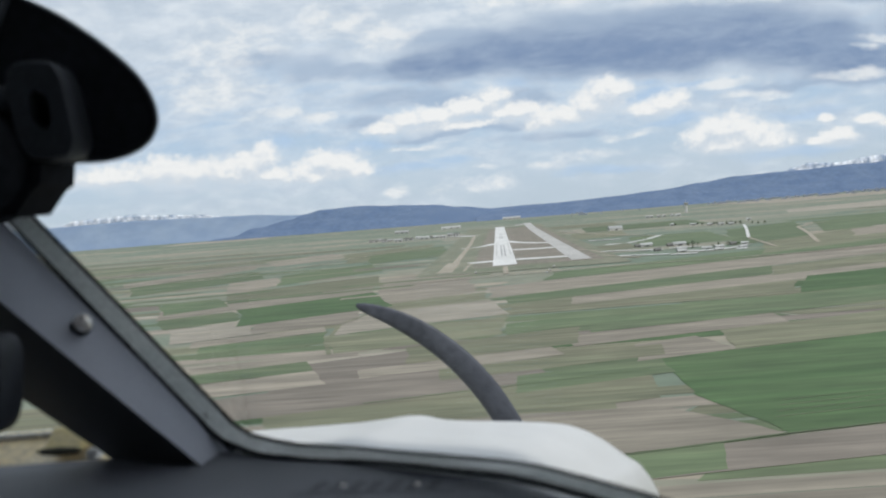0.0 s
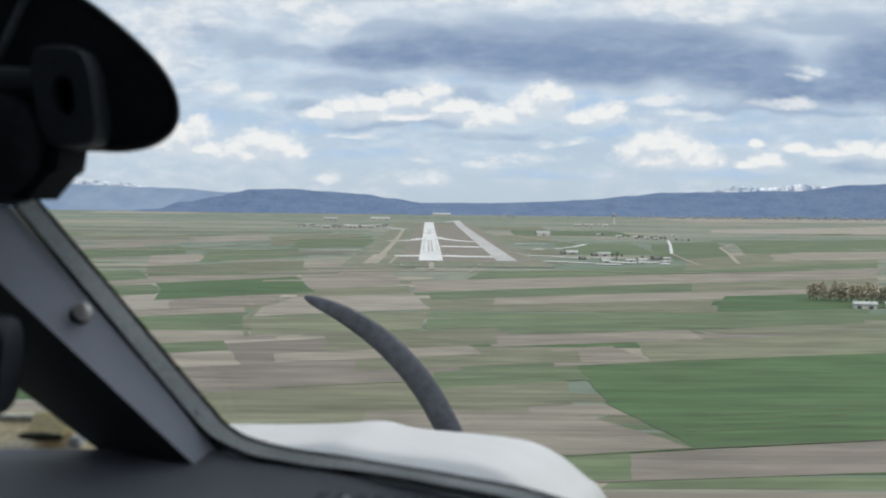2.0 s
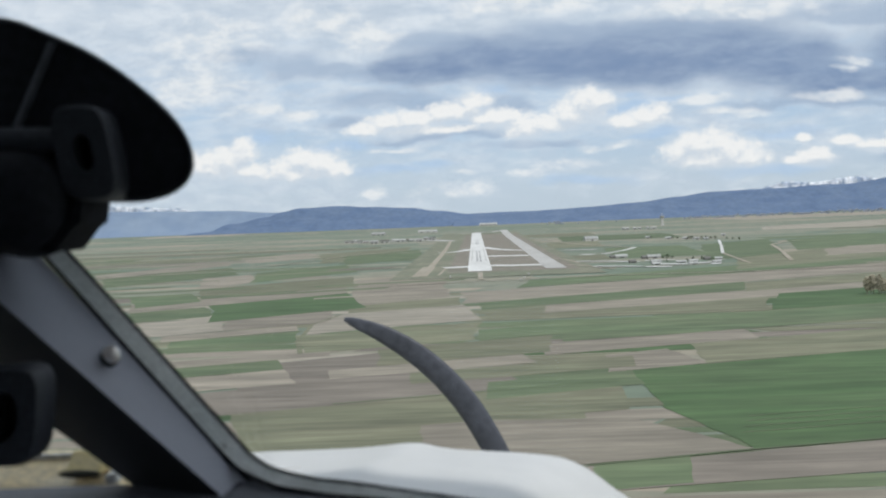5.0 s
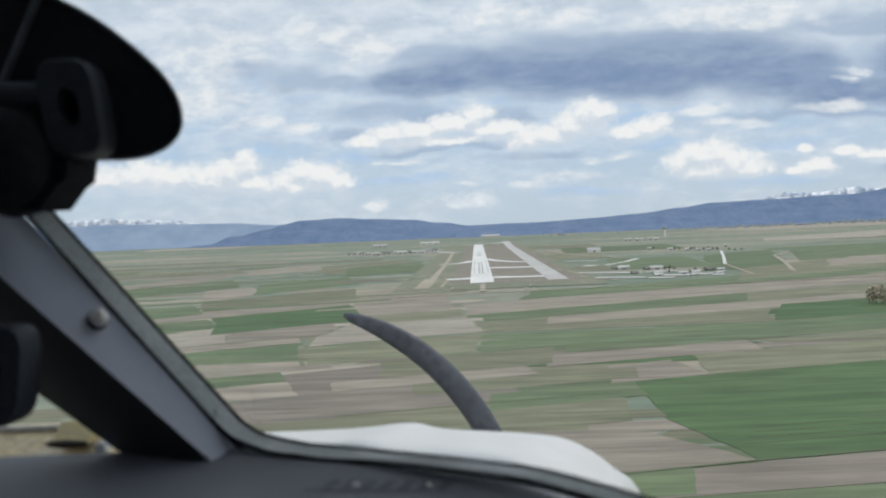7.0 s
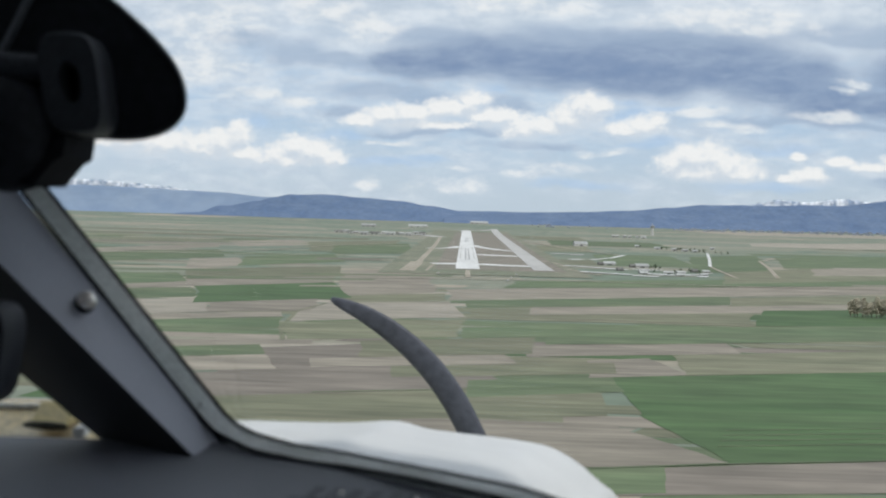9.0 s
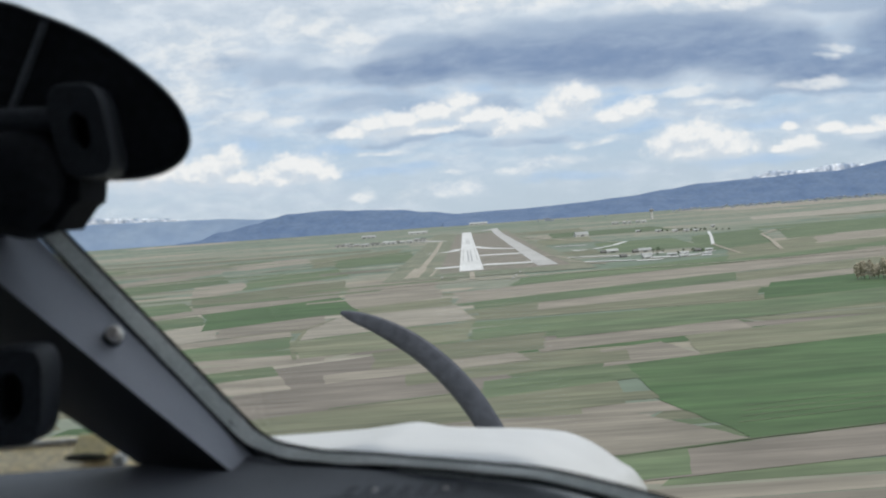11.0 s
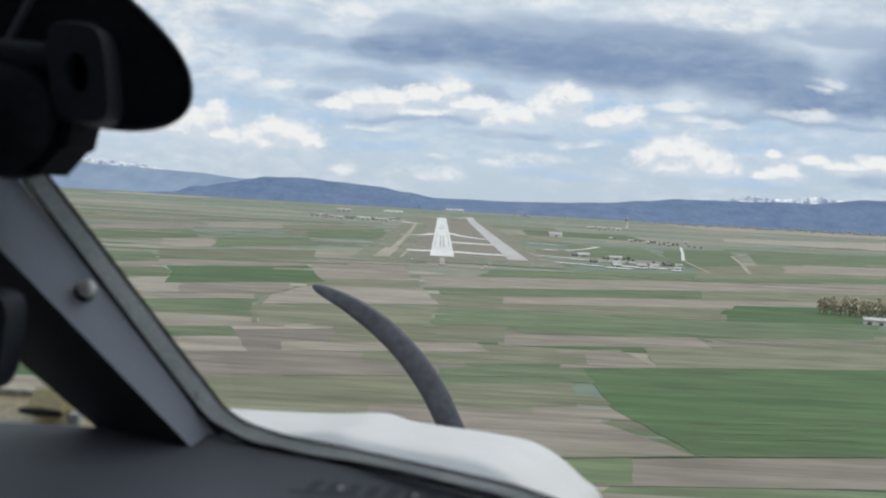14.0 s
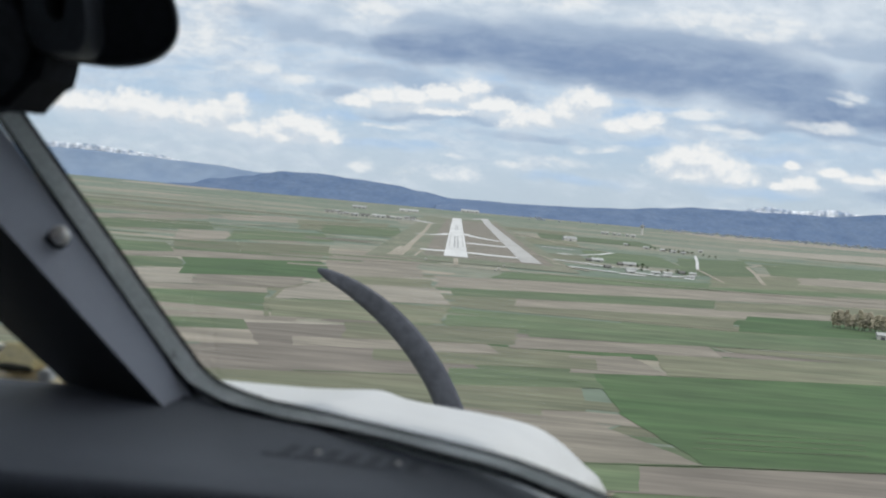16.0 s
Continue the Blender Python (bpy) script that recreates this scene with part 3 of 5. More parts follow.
while row_y < 3150.0:
    depth = rng.uniform(0.025, 0.08) * row_y * (1.0 if row_y < 900 else 0.8)
    half = 0.62 * row_y + 160.0
    x = -half - rng.uniform(0, 80)
    while x < half:
        length = rng.uniform(0.18, 0.55) * row_y + 40
        keep_clear = row_y + depth > 1040 and x + length > -150 and x < 560
        if not keep_clear and rng.random() < (0.85 if row_y < 1300 else 0.8):
            crop = rng.choices(("green", "olive", "tan", "brown", "pale", "bright_green"), (32, 32, 13, 14, 7, 6 if row_y < 900 else 3))[0]
            field(crop, x, x + length * rng.uniform(0.9, 1.0), row_y, row_y + depth * rng.uniform(0.75, 1.0), rng.uniform(-14, 14))
        x += length
    row_y += depth

# the fields that stand out, near to far
def crop_strip(crop, near_left, near_right, far_right, far_left):
    """One crop field between its four corners."""
    FIELD_LIFT[0] += 0.0008
    ob = new("field", patch("field", (near_left, near_right, far_right, far_left), CROP_MATS[crop], FIELD_LIFT[0]))
    return tagged(ob, CROPS[crop][2], "field", group="crop fields of the plain", kind="structure")


crop_strip("olive", (-111, 308), (33, 339), (38, 396), (-128, 355))
crop_strip("tan", (-18, 303), (81, 325), (54, 382), (-24, 386))
crop_strip("brown", (28, 283), (139, 299), (157, 341), (30, 311))
crop_strip("green", (28, 283), (56, 289), (61, 321), (32, 312))
crop_strip("olive", (-85, 365), (54, 398), (61, 465), (-98, 417))
crop_strip("brown", (-118, 409), (19, 453), (10, 525), (-134, 466))
crop_strip("brown", (-105, 470), (-17, 511), (-27, 600), (-124, 553))
crop_strip("tan", (59, 480), (108, 507), (99, 563), (63, 547))
crop_strip("tan", (-69, 498), (27, 529), (22, 560), (-74, 527))
crop_strip("olive", (-31, 475), (73, 504), (76, 541), (-33, 509))
crop_strip("bright_green", (81, 325), (178, 346), (222, 436), (68, 403))
crop_strip("bright_green", (69, 395), (220, 432), (284, 560), (66, 491))
crop_strip("green", (2, 428), (69, 453), (69, 492), (2, 472))
crop_strip("olive", (105, 506), (265, 551), (310, 645), (114, 578))
crop_strip("tan", (34, 554), (152, 591), (155, 638), (33, 597))
crop_strip("green", (49, 608), (279, 675), (324, 785), (55, 683))
crop_strip("olive", (-52, 535), (40, 567), (45, 643), (-59, 603))
crop_strip("tan", (-148, 469), (-84, 489), (-98, 536), (-158, 510))
crop_strip("green", (-157, 515), (-98, 536), (-108, 574), (-168, 551))
crop_strip("tan", (-168, 551), (-82, 584), (-86, 614), (-174, 579))
crop_strip("olive", (-97, 599), (1, 632), (1, 737), (-115, 685))
crop_strip("green", (-182, 616), (-110, 653), (-120, 720), (-199, 682))
crop_strip("tan", (-204, 680), (-122, 723), (-129, 757), (-213, 715))
crop_strip("pale", (-112, 693), (1, 752), (-13, 887), (-123, 822))
crop_strip("tan", (-177, 738), (-109, 772), (-118, 886), (-199, 850))
crop_strip("pale", (-227, 712), (-175, 739), (-205, 847), (-261, 815))
crop_strip("olive", (-101, 839), (-13, 876), (-15, 958), (-110, 915))
crop_strip("tan", (-109, 903), (-25, 965), (-43, 1343), (-140, 1263))
crop_strip("bright_green", (-203, 804), (-93, 888), (-129, 1066), (-248, 1000))
crop_strip("green", (-267, 822), (-216, 853), (-242, 956), (-299, 918))
crop_strip("tan", (-301, 917), (-129, 1066), (-142, 1171), (-336, 1023))
crop_strip("green", (-315, 969), (-265, 1022), (-305, 1151), (-366, 1122))
crop_strip("olive", (-273, 1052), (-129, 1160), (-158, 1354), (-315, 1215))
crop_strip("tan", (-318, 1212), (-267, 1312), (-321, 1513), (-370, 1439))
crop_strip("green", (-276, 1304), (-164, 1472), (-208, 1703), (-321, 1553))
crop_strip("green", (-459, 1309), (-337, 1514), (-404, 1770), (-551, 1571))
crop_strip("tan", (-400, 1900), (-286, 2080), (-370, 2380), (-480, 2180))
crop_strip("olive", (-257, 1794), (-116, 1969), (-156, 2516), (-323, 2247))
crop_strip("green", (-208, 1703), (-84, 1844), (-119, 2308), (-258, 2106))
crop_strip("tan", (-544, 1529), (-425, 1863), (-462, 2022), (-596, 1674))
crop_strip("olive", (5, 739), (203, 743), (232, 867), (5, 844))
crop_strip("green", (1, 632), (158, 681), (163, 738), (1, 687))
crop_strip("tan", (50, 783), (379, 898), (420, 997), (55, 859))
crop_strip("green", (1, 822), (225, 913), (250, 1016), (1, 894))
crop_strip("bright_green", (203, 743), (401, 795), (480, 952), (242, 872))
crop_strip("tan", (-13, 887), (472, 1121), (529, 1258), (-16, 1013))
crop_strip("olive", (222, 901), (420, 997), (465, 1104), (246, 1002))
crop_strip("green", (39, 1046), (529, 1258), (602, 1433), (54, 1155))
crop_strip("pale", (355, 1335), (461, 1384), (493, 1483), (371, 1411))
crop_strip("olive", (288, 1199), (590, 1405), (832, 1983), (345, 1439))
crop_strip("green", (301, 1408), (438, 1531), (576, 2137), (411, 1982))
crop_strip("pale", (734, 2778), (1195, 2720), (1620, 3691), (829, 3142))
crop_strip("tan", (460, 1426), (684, 1518), (812, 1801), (521, 1619))
crop_strip("green", (478, 1615), (792, 1758), (1079, 2399), (586, 2055))
field("pale", 1000, 2100, 3960, 4380, -160)
# pale strip under the left range, added in place of the haze there
field("pale", -1420, -1010, 4420, 4640, 60)

# thin strips of the far plain beside the airfield
strips = random.Random(23)
for k in range(70):
    y = strips.uniform(950, 2900)
    x = -strips.uniform(0.085 * y + 40, 0.46 * y) if k % 3 else strips.uniform(0.33 * y, 0.55 * y)
    kind = strips.choices(("green", "olive", "tan", "pale", "brown", "bright_green"), (34, 24, 18, 10, 8, 6))[0]
    lean, reach = strips.uniform(0.15, 0.32), strips.uniform(60, 240)
    deep = strips.uniform(0.006, 0.022) * y
    crop_strip(kind, (x, y), (x + reach, y + reach * lean), (x + reach * 1.02, y + reach * lean + deep), (x, y + deep))


def lane(name, points, width, material, label, lift=0.6):
    """A road or path along some points of the plain."""
    line = [Vector(points[0])]
    for p in points[1:]:
        a, b = line[-1], Vector(p)
        n = max(1, int((b - a).length // 60))
        line += [a.lerp(b, k / n) for k in range(1, n + 1)]
    verts, faces = [], []
    for i, q in enumerate(line):
        d = (line[min(i + 1, len(line) - 1)] - line[max(i - 1, 0)]).normalized()
        side = Vector((-d.y, d.x)) * width / 2
        for s in (-1, 1):
            p = q + side * s
            verts.append((p.x, p.y, ground_z(p.x, p.y) + lift))
        if i:
            faces.append((2 * i - 2, 2 * i - 1, 2 * i + 1, 2 * i))
    me = mesh_of(name, verts, faces, material)
    fix_normals(me)
    return tagged(new(name, me), label, "road", kind="structure")


lane("dirt_road", [(-620, 1500), (-430, 1640), (-330, 1800), (-250, 2080), (-140, 2300)], 7, dirt, "pale dirt road winding between the fields", 0.7)
lane("dirt_road", [(-900, 1900), (-640, 2150), (-380, 2480), (-180, 2700)], 8, dirt, "pale dirt road winding between the fields", 0.7)
lane("dirt_road", [(-90, 1150), (140, 1180), (300, 1160), (700, 1200)], 6, dirt, "pale dirt road in front of the airfield", 0.75)
lane("field_path", [(-100, 596), (-112, 660), (-114, 700), (-118, 760), (-106, 830)], 3.0, CROP_MATS["olive"], "narrow grassy path between ploughed fields", 0.32)
lane("field_path", [(-60, 430), (60, 466)], 1.8, CROP_MATS["green"], "narrow grassy path between ploughed fields", 0.32)
lane("field_path", [(30, 312), (82, 326), (160, 342)], 1.6, CROP_MATS["green"], "narrow grassy path between ploughed fields", 0.32)

for k in range(4):
    lane("tramline", [(84 + k * 3, 350 + k * 9), (110 + k * 3, 355 + k * 9), (146 + k * 3, 362 + k * 9)], 0.5, CROP_MATS["olive"], "thin pale wheel track through the green wheat", 0.33)

# ---- airfield ----
field("green", 205, 345, 1560, 1980, 30)
field("olive", 140, 250, 2060, 2420, 20)
field("olive", 120, 200, 1560, 1720, 6)
field("green", 200, 480, 2460, 2900, 20)
field("olive", 130, 330, 2930, 3300, 20)
dry_grass = surface("dry airfield grass", (0.215, 0.208, 0.148), 0.95, second=(0.155, 0.172, 0.112), scale=0.012, bump_scale=0.1)
bare_earth = surface("bare brown airfield earth", (0.235, 0.198, 0.162), 0.95, second=(0.178, 0.168, 0.126), scale=0.015, bump_scale=0.1)
lane("airfield_ground", [(24, 1240), (24, 1900), (24, 2800), (20, 3700)], 250, dry_grass, "dry tan grass round the runways", 0.55)
lane("airfield_ground", [(46, 1345), (46, 1900), (50, 2800), (52, 3500)], 165, bare_earth, "bare brown earth between the runways", 0.65)
runway = lane("runway", [(4.5, 1362), (4.5, 2200), (4.5, 3000), (4.5, 3700)], 31, concrete, "long pale concrete runway with dark tyre marks", 0.9)
tagged(runway, category="runway")
lane("runway", [(101.5, 1364), (102, 2200), (103, 3000), (104, 3930)], 26, worn_concrete, "grey concrete parallel runway", 0.9)


def runway_mark(x, y0, y1, w, material=rubber_mark, label="dark rubber tyre marks"):
    me = mesh_of("tyre_marks", [(x - w / 2, y0, 1.0), (x + w / 2, y0, 1.0), (x + w / 3, y1, 1.0), (x - w / 3, y1, 1.0)], [(0, 1, 2, 3)], material)
    part("tyre_marks", me, runway, label)


for side in (-2.6, 2.6):
    runway_mark(4.5 + side, 1610, 2080, 2.8)
    runway_mark(4.5 + side, 2480, 2900, 2.2)
    runway_mark(4.5 + side * 4.2, 1640, 2200, 1.6, worn_concrete, "faint grey wheel streak")


def taxiway(points, width, material=concrete, label="pale concrete taxiway between the runways"):
    return tagged(lane("taxiway", points, width, material, label, 0.8), category="taxiway")


taxiway([(-44, 1478), (-8, 1486)], 34)
taxiway([(18, 1494), (50, 1476), (92, 1466)], 34)
taxiway([(18, 1818), (50, 1800), (90, 1786)], 36)
taxiway([(18, 2290), (24, 2230), (40, 2140), (66, 2060), (92, 2010)], 19)
taxiway([(-74, 2050), (-48, 2062), (-26, 2100), (-12, 2200)], 19)
taxiway([(-45, 3700), (60, 3740), (110, 3930)], 24, worn_concrete)
taxiway([(4.5, 1190), (4.5, 1260), (4.5, 1335)], 6, dirt, "bare earth strip before the runway")
lane("old_taxiway", [(-69, 1290), (-66, 1520)], 19, dirt, "bare tan disused taxiway beside the runway", 0.8)
lane("old_taxiway", [(-64, 1522), (-62, 1900), (-62, 2350), (-66, 2900)], 9, dirt, "bare tan disused taxiway beside the runway", 0.8)
lane("old_taxiway", [(-46, 1300), (-41, 1470)], 3.5, dirt, "bare tan disused taxiway beside the runway", 0.82)
lane("apron", [(-66, 2910), (-110, 3060), (-170, 3120), (-260, 3130)], 40, worn_concrete, "pale grey apron by the terminal", 0.8)
lane("perimeter_road", [(113, 1440), (134, 1430), (146, 1370), (166, 1300)], 5, dirt, "tan perimeter road round the airfield", 0.8)
lane("perimeter_road", [(113, 1640), (132, 1600), (140, 1470)], 5, dirt, "tan perimeter road round the airfield", 0.8)
lane("perimeter_road", [(130, 2700), (171, 2549), (215, 2240), (262, 2030), (284, 1940)], 9, dirt, "tan service road curving over the airfield", 0.8)
lane("perimeter_road", [(288, 1950), (250, 1830), (204, 1730)], 9, concrete, "pale service road on the airfield", 0.82)
lane("hardstand", [(158, 1955), (213, 1925)], 26, worn_concrete, "pale concrete hardstand in the grass", 0.8)
lane("hardstand", [(170, 1733), (187, 1721)], 24, concrete, "small pale concrete hardstand in the grass", 0.8)
lane("hardstand", [(142, 1520), (180, 1490), (216, 1445)], 13, concrete, "pale concrete hardstand beside low shelters", 0.8)
lane("hardstand", [(228, 1464), (268, 1462)], 12, concrete, "pale concrete hardstand beside low shelters", 0.8)
lane("hardstand", [(148, 1376), (180, 1352), (206, 1330)], 14, concrete, "pale concrete hardstand beside low shelters", 0.8)
lane("hardstand", [(206, 1316), (236, 1306)], 18, concrete, "pale concrete hardstand beside low sheds", 0.8)
lane("hardstand", [(226, 1372), (256, 1345), (290, 1362)], 20, concrete, "pale concrete hardstand beside low sheds", 0.8)
lane("hardstand", [(292, 1366), (322, 1418)], 11, worn_concrete, "pale concrete hardstand beside low sheds", 0.8)
lane("hardstand", [(288, 1332), (300, 1328)], 22, concrete, "pale concrete hardstand beside low sheds", 0.8)
lane("access_road", [(487, 2173), (430, 1900), (364, 1600)], 5, concrete, "short pale paved road beyond the fields", 0.8)
lane("access_road", [(364, 1600), (350, 1480), (331, 1309)], 4.5, dirt, "tan earth road", 0.8)
lane("access_road", [(502, 1842), (455, 1620), (388, 1337)], 6, dirt, "tan earth road", 0.8)
lane("access_road", [(502, 1842), (560, 1960), (600, 1990)], 7, dirt, "tan earth road", 0.8)


def building(x, y, length, width, height, turn=0.0, roof=roof_pale, wall=wall_pale, pitch=0.22, name="shed", label="low white shed with a pale pitched roof", doors=2, group="airfield sheds"):
    """A gabled shed: wall, roof with eaves, doors."""
    z = ground_z(x, y)
    root = tagged(new(name), label, name.replace("_", " "), group=group)
    root.location, root.rotation_euler = (x, y, z), (0, 0, radians(turn))
    l, w, h, r = length / 2, width / 2, height, height + width * pitch
    verts = [(-l, -w, -1), (l, -w, -1), (l, w, -1), (-l, w, -1), (-l, -w, h), (l, -w, h), (l, w, h), (-l, w, h), (-l, 0, r - 0.3), (l, 0, r - 0.3)]
    faces = [(0, 1, 5, 4), (1, 2, 6, 9, 5), (2, 3, 7, 6), (3, 0, 4, 8, 7), (4, 5, 9, 8), (6, 7, 8, 9)]
    part("wall", mesh_of("wall", verts, faces, wall), root)
    o, t = 0.6, 0.35
    prof = [(-w - o, h - o * pitch), (0, r), (w + o, h - o * pitch), (w + o, h - o * pitch + t), (0, r + t), (-w - o, h - o * pitch + t)]
    rv = [(s, py, pz) for s in (-l - o, l + o) for py, pz in prof]
    rf = [tuple(range(6)), tuple(range(6, 12))] + [(k, (k + 1) % 6, 6 + (k + 1) % 6, 6 + k) for k in range(6)]
    rm = mesh_of("roof", rv, rf, roof)
    fix_normals(rm)
    part("roof", rm, root)
    for k in range(doors):
        cx = -l + (k + 0.5) * length / doors
        dw = min(length / doors * 0.3, 5)
        part("door", box("door", (cx - dw * 0.6, -w - 0.15, 0), (cx + dw * 0.6, -w + 0.1, h * 0.6), door_dark), root, "dark door")
    return root


for x, y, l, w, h, a in ((212, 1582, 17, 12, 4.2, 6), (252, 1536, 18, 12, 4.2, 4), (234, 1408, 13, 10, 3.6, 0), (262, 1384, 12, 8, 2.8, -8), (226, 1362, 10, 8, 2.8, 5),
                         (280, 1398, 11, 8, 2.6, 12), (300, 1352, 9, 7, 2.5, 0), (268, 1340, 10, 7, 2.5, 4), (264, 2470, 30, 24, 8, 6), (322, 1440, 9, 7, 2.6, -8)):
    building(x, y, l, w, h * 0.6, a, doors=1)
for x, y in ((200, 1580), (239, 1534), (206, 1428), (306, 1436)):
    building(x, y, 8, 7, 1.8, 10, roof_dark, roof_dark, 0.35, "shelter", "small dark earth-covered shelter", 1, "shelters beside the hardstand")
for x, y, l in ((472, 3440, 9), (484, 3440, 9), (506, 3430, 10), (520, 3420, 9), (545, 3420, 8), (562, 3410, 18)):
    building(x, y, l, 9, 5.5, 4, name="house", label="small white house of a distant row", doors=1, group="white houses past the airfield")
for i in range(14):
    building(-370 + i * 19 + rng.uniform(-6, 6), 3060 + rng.uniform(-120, 160), rng.uniform(14, 30), 12, rng.uniform(3.5, 6), rng.uniform(-15, 15), rng.choice((roof_pale, roof_pale, roof_dark)), name="terminal_building", label="pale low airport building on the plain", group="airport buildings")
building(-350, 3900, 50, 24, 5, 0, name="hangar", label="long white hangar beyond the airport", doors=3, group="hangars")
building(-175, 4000, 70, 24, 4, 0, name="hangar", label="long white hangar beyond the airport", doors=3, group="hangars")
building(58, 4560, 75, 24, 5, 0, name="hangar", label="long white hangar past the runway's end", doors=4, group="hangars")
for x, y, l in ((395, 2480, 10), (424, 2380, 14), (447, 2310, 12), (462, 2270, 12), (476, 2240, 10), (560, 2450, 9)):
    building(x, y, l, 8, 3.0, rng.uniform(-20, 20), rng.choice((roof_dark, roof_pale)), name="farm_building", label="small farm building among dark trees", doors=1, group="farm buildings")


def control_tower(x, y):
    root = tagged(new("control_tower"), "slim white airport control tower", "tower")
    root.location = (x, y, ground_z(x, y))
    part("shaft", turned("shaft", [(0, 5), (1, 4)], wall_pale, (0, 0, -1), (0, 0, 26), 12), root)
    part("cab", turned("cab", [(0, 4), (0.3, 7), (0.85, 8), (1, 7.6)], roof_pale, (0, 0, 25), (0, 0, 34), 12), root)
    part("mast", turned("mast", [(0, 0.9), (1, 0.5)], wall_pale, (0, 0, 34), (0, 0, 44), 8), root)


control_tower(640, 3700)


def marker_post(x, y):
    root = tagged(new("marker_board"), "small white marker board on posts", "marker board", group="markers before the runway")
    root.location = (x, y, ground_z(x, y) + 0.5)
    part("board", box("board", (-1.1, -0.2, 1.2), (1.1, 0.2, 2.9), wall_pale, 0.05), root)
    for s in (-0.8, 0.8):
        part("leg", box("leg", (s - 0.15, -0.15, -0.8), (s + 0.15, 0.15, 1.3), rod_grey), root)


for x, y in ((52, 1180), (60, 1240), (47, 1141), (-30, 1235)):
    marker_post(x, y)

# ---- trees ----


def tree(name, x, y, height, spread, leaf, label, group, seed, clumps=170):
    """A tapered trunk with limbs and a crown of many small ragged clumps."""
    r = random.Random(seed)
    root = tagged(new(name), label, "tree", group=group)
    root.location = (x, y, ground_z(x, y))
    rings = [(0, height * 0.028), (0.3, height * 0.02), (0.7, height * 0.011), (1, height * 0.004)]
    part("trunk", turned("trunk", rings, bark, (0, 0, -0.5), (r.uniform(-.4, .4), r.uniform(-.4, .4), height * 0.93), 7), root)
    for k in range(5):
        a, zz = r.uniform(0, 6.28), height * r.uniform(0.25, 0.6)
        tip = (math.cos(a) * spread * 0.7, math.sin(a) * spread * 0.7, zz + height * 0.22)
        part("limb", turned("limb", [(0, height * 0.009), (1, height * 0.003)], bark, (0, 0, zz), tip, 5), root)
    verts, faces = [], []
    for k in range(clumps):
        t = r.random() ** 0.8
        a = r.uniform(0, 6.28)
        rad = spread * (math.sin(math.pi * min(0.12 + t * 0.86, 1.0)) ** 0.7) * r.uniform(0.25, 1.05)
        c = Vector((math.cos(a) * rad, math.sin(a) * rad, height * (0.16 + 0.84 * t)))
        s = height * r.uniform(0.02, 0.05)
        b = len(verts)
        for d in ((1, 1, 1), (-1, -1, 1), (-1, 1, -1), (1, -1, -1)):
            verts.append(c + Vector(d) * s + Vector([r.uniform(-s, s) for _ in range(3)]))
        faces += [(b, b + 1, b + 2), (b, b + 2, b + 3), (b, b + 3, b + 1), (b + 1, b + 3, b + 2)]
    crown = mesh_of("crown", verts, faces, leaf)
    fix_normals(crown)
    part("crown", crown, root)
    return root


poplar = tree("poplar", 300, 838, 13, 2.6, leaf_dry, "tall pale poplar in a row, not yet in leaf", "poplar row beside the farm", 3)
poplar_b = tree("poplar", 303, 838, 14, 2.9, leaf_dry, "tall pale poplar in a row, not yet in leaf", "poplar row beside the farm", 5)
for i in range(24):
    x, y = 306 + i * 2.3 + rng.uniform(-0.7, 0.7), 838 - i * 0.9 + rng.uniform(-1.5, 1.5)
    k = rng.uniform(0.85, 1.15)
    copy_thing(rng.choice((poplar, poplar_b)), pose(x, y, ground_z(x, y), 0, 0, rng.uniform(0, 360)) @ Matrix.Scale(k, 4))
building(318, 776, 16, 7, 3.5, -15, name="farm_building", label="long white farm shed by the poplar row", group="farm buildings")
building(340, 782, 8, 6, 3.2, -15, name="farm_building", label="small white farm shed by the poplar row", doors=1, group="farm buildings")
dark_tree = tree("tree", 264, 1496, 7, 4.2, leaf_dark, "dark green round tree beside the sheds", "trees on the airfield", 9, 130)
for x, y, k in ((258, 1500, 0.7), (270, 1492, 0.6), (288, 1440, 0.7), (298, 1428, 0.8), (310, 1424, 0.6), (276, 1420, 0.5), (250, 1420, 0.5),
                (430, 2362, 0.9), (437, 2344, 0.8), (452, 2300, 1.0), (458, 2290, 1.1), (466, 2276, 0.9), (472, 2262, 1.0), (478, 2250, 1.1), (485, 2238, 0.9), (492, 2226, 1.0), (400, 2470, 0.8),
                (505, 2180, 0.8), (512, 2160, 0.7), (520, 2140, 0.8)):
    copy_thing(dark_tree, pose(x, y, ground_z(x, y), 0, 0, rng.uniform(0, 360)) @ Matrix.Scale(k, 4))


def far_town():
    """Pale little houses strewn along the mountain's foot."""
    r = random.Random(4)
    verts, faces = [], []
    for k in range(420):
        u = r.uniform(0.19, 0.46) if r.random() < 0.94 else r.uniform(0.05, 0.2)
        y = r.uniform(4300, 4800)
        x, s, h = u * y, r.uniform(2, 7), r.uniform(2, 6)
        z = ground_z(x, y)
        b = len(verts)
        verts += [(x - s, y - s, z), (x + s, y - s, z), (x + s, y + s, z), (x - s, y + s, z), (x - s, y - s, z + h), (x + s, y - s, z + h), (x + s, y + s, z + h), (x - s, y + s, z + h), (x, y - s, z + h * 1.4), (x, y + s, z + h * 1.4)]
        faces += [tuple(b + i for i in f) for f in ((0, 1, 5, 8, 4), (1, 2, 6, 5), (2, 3, 7, 9, 6), (3, 0, 4, 7), (4, 8, 9, 7), (8, 5, 6, 9))]
    tagged(new("town", mesh_of("town", verts, faces, surface("town walls", (0.30, 0.325, 0.37), 0.9, scale=0.05))), "far town of small pale houses under the mountains", "town", kind="stuff")


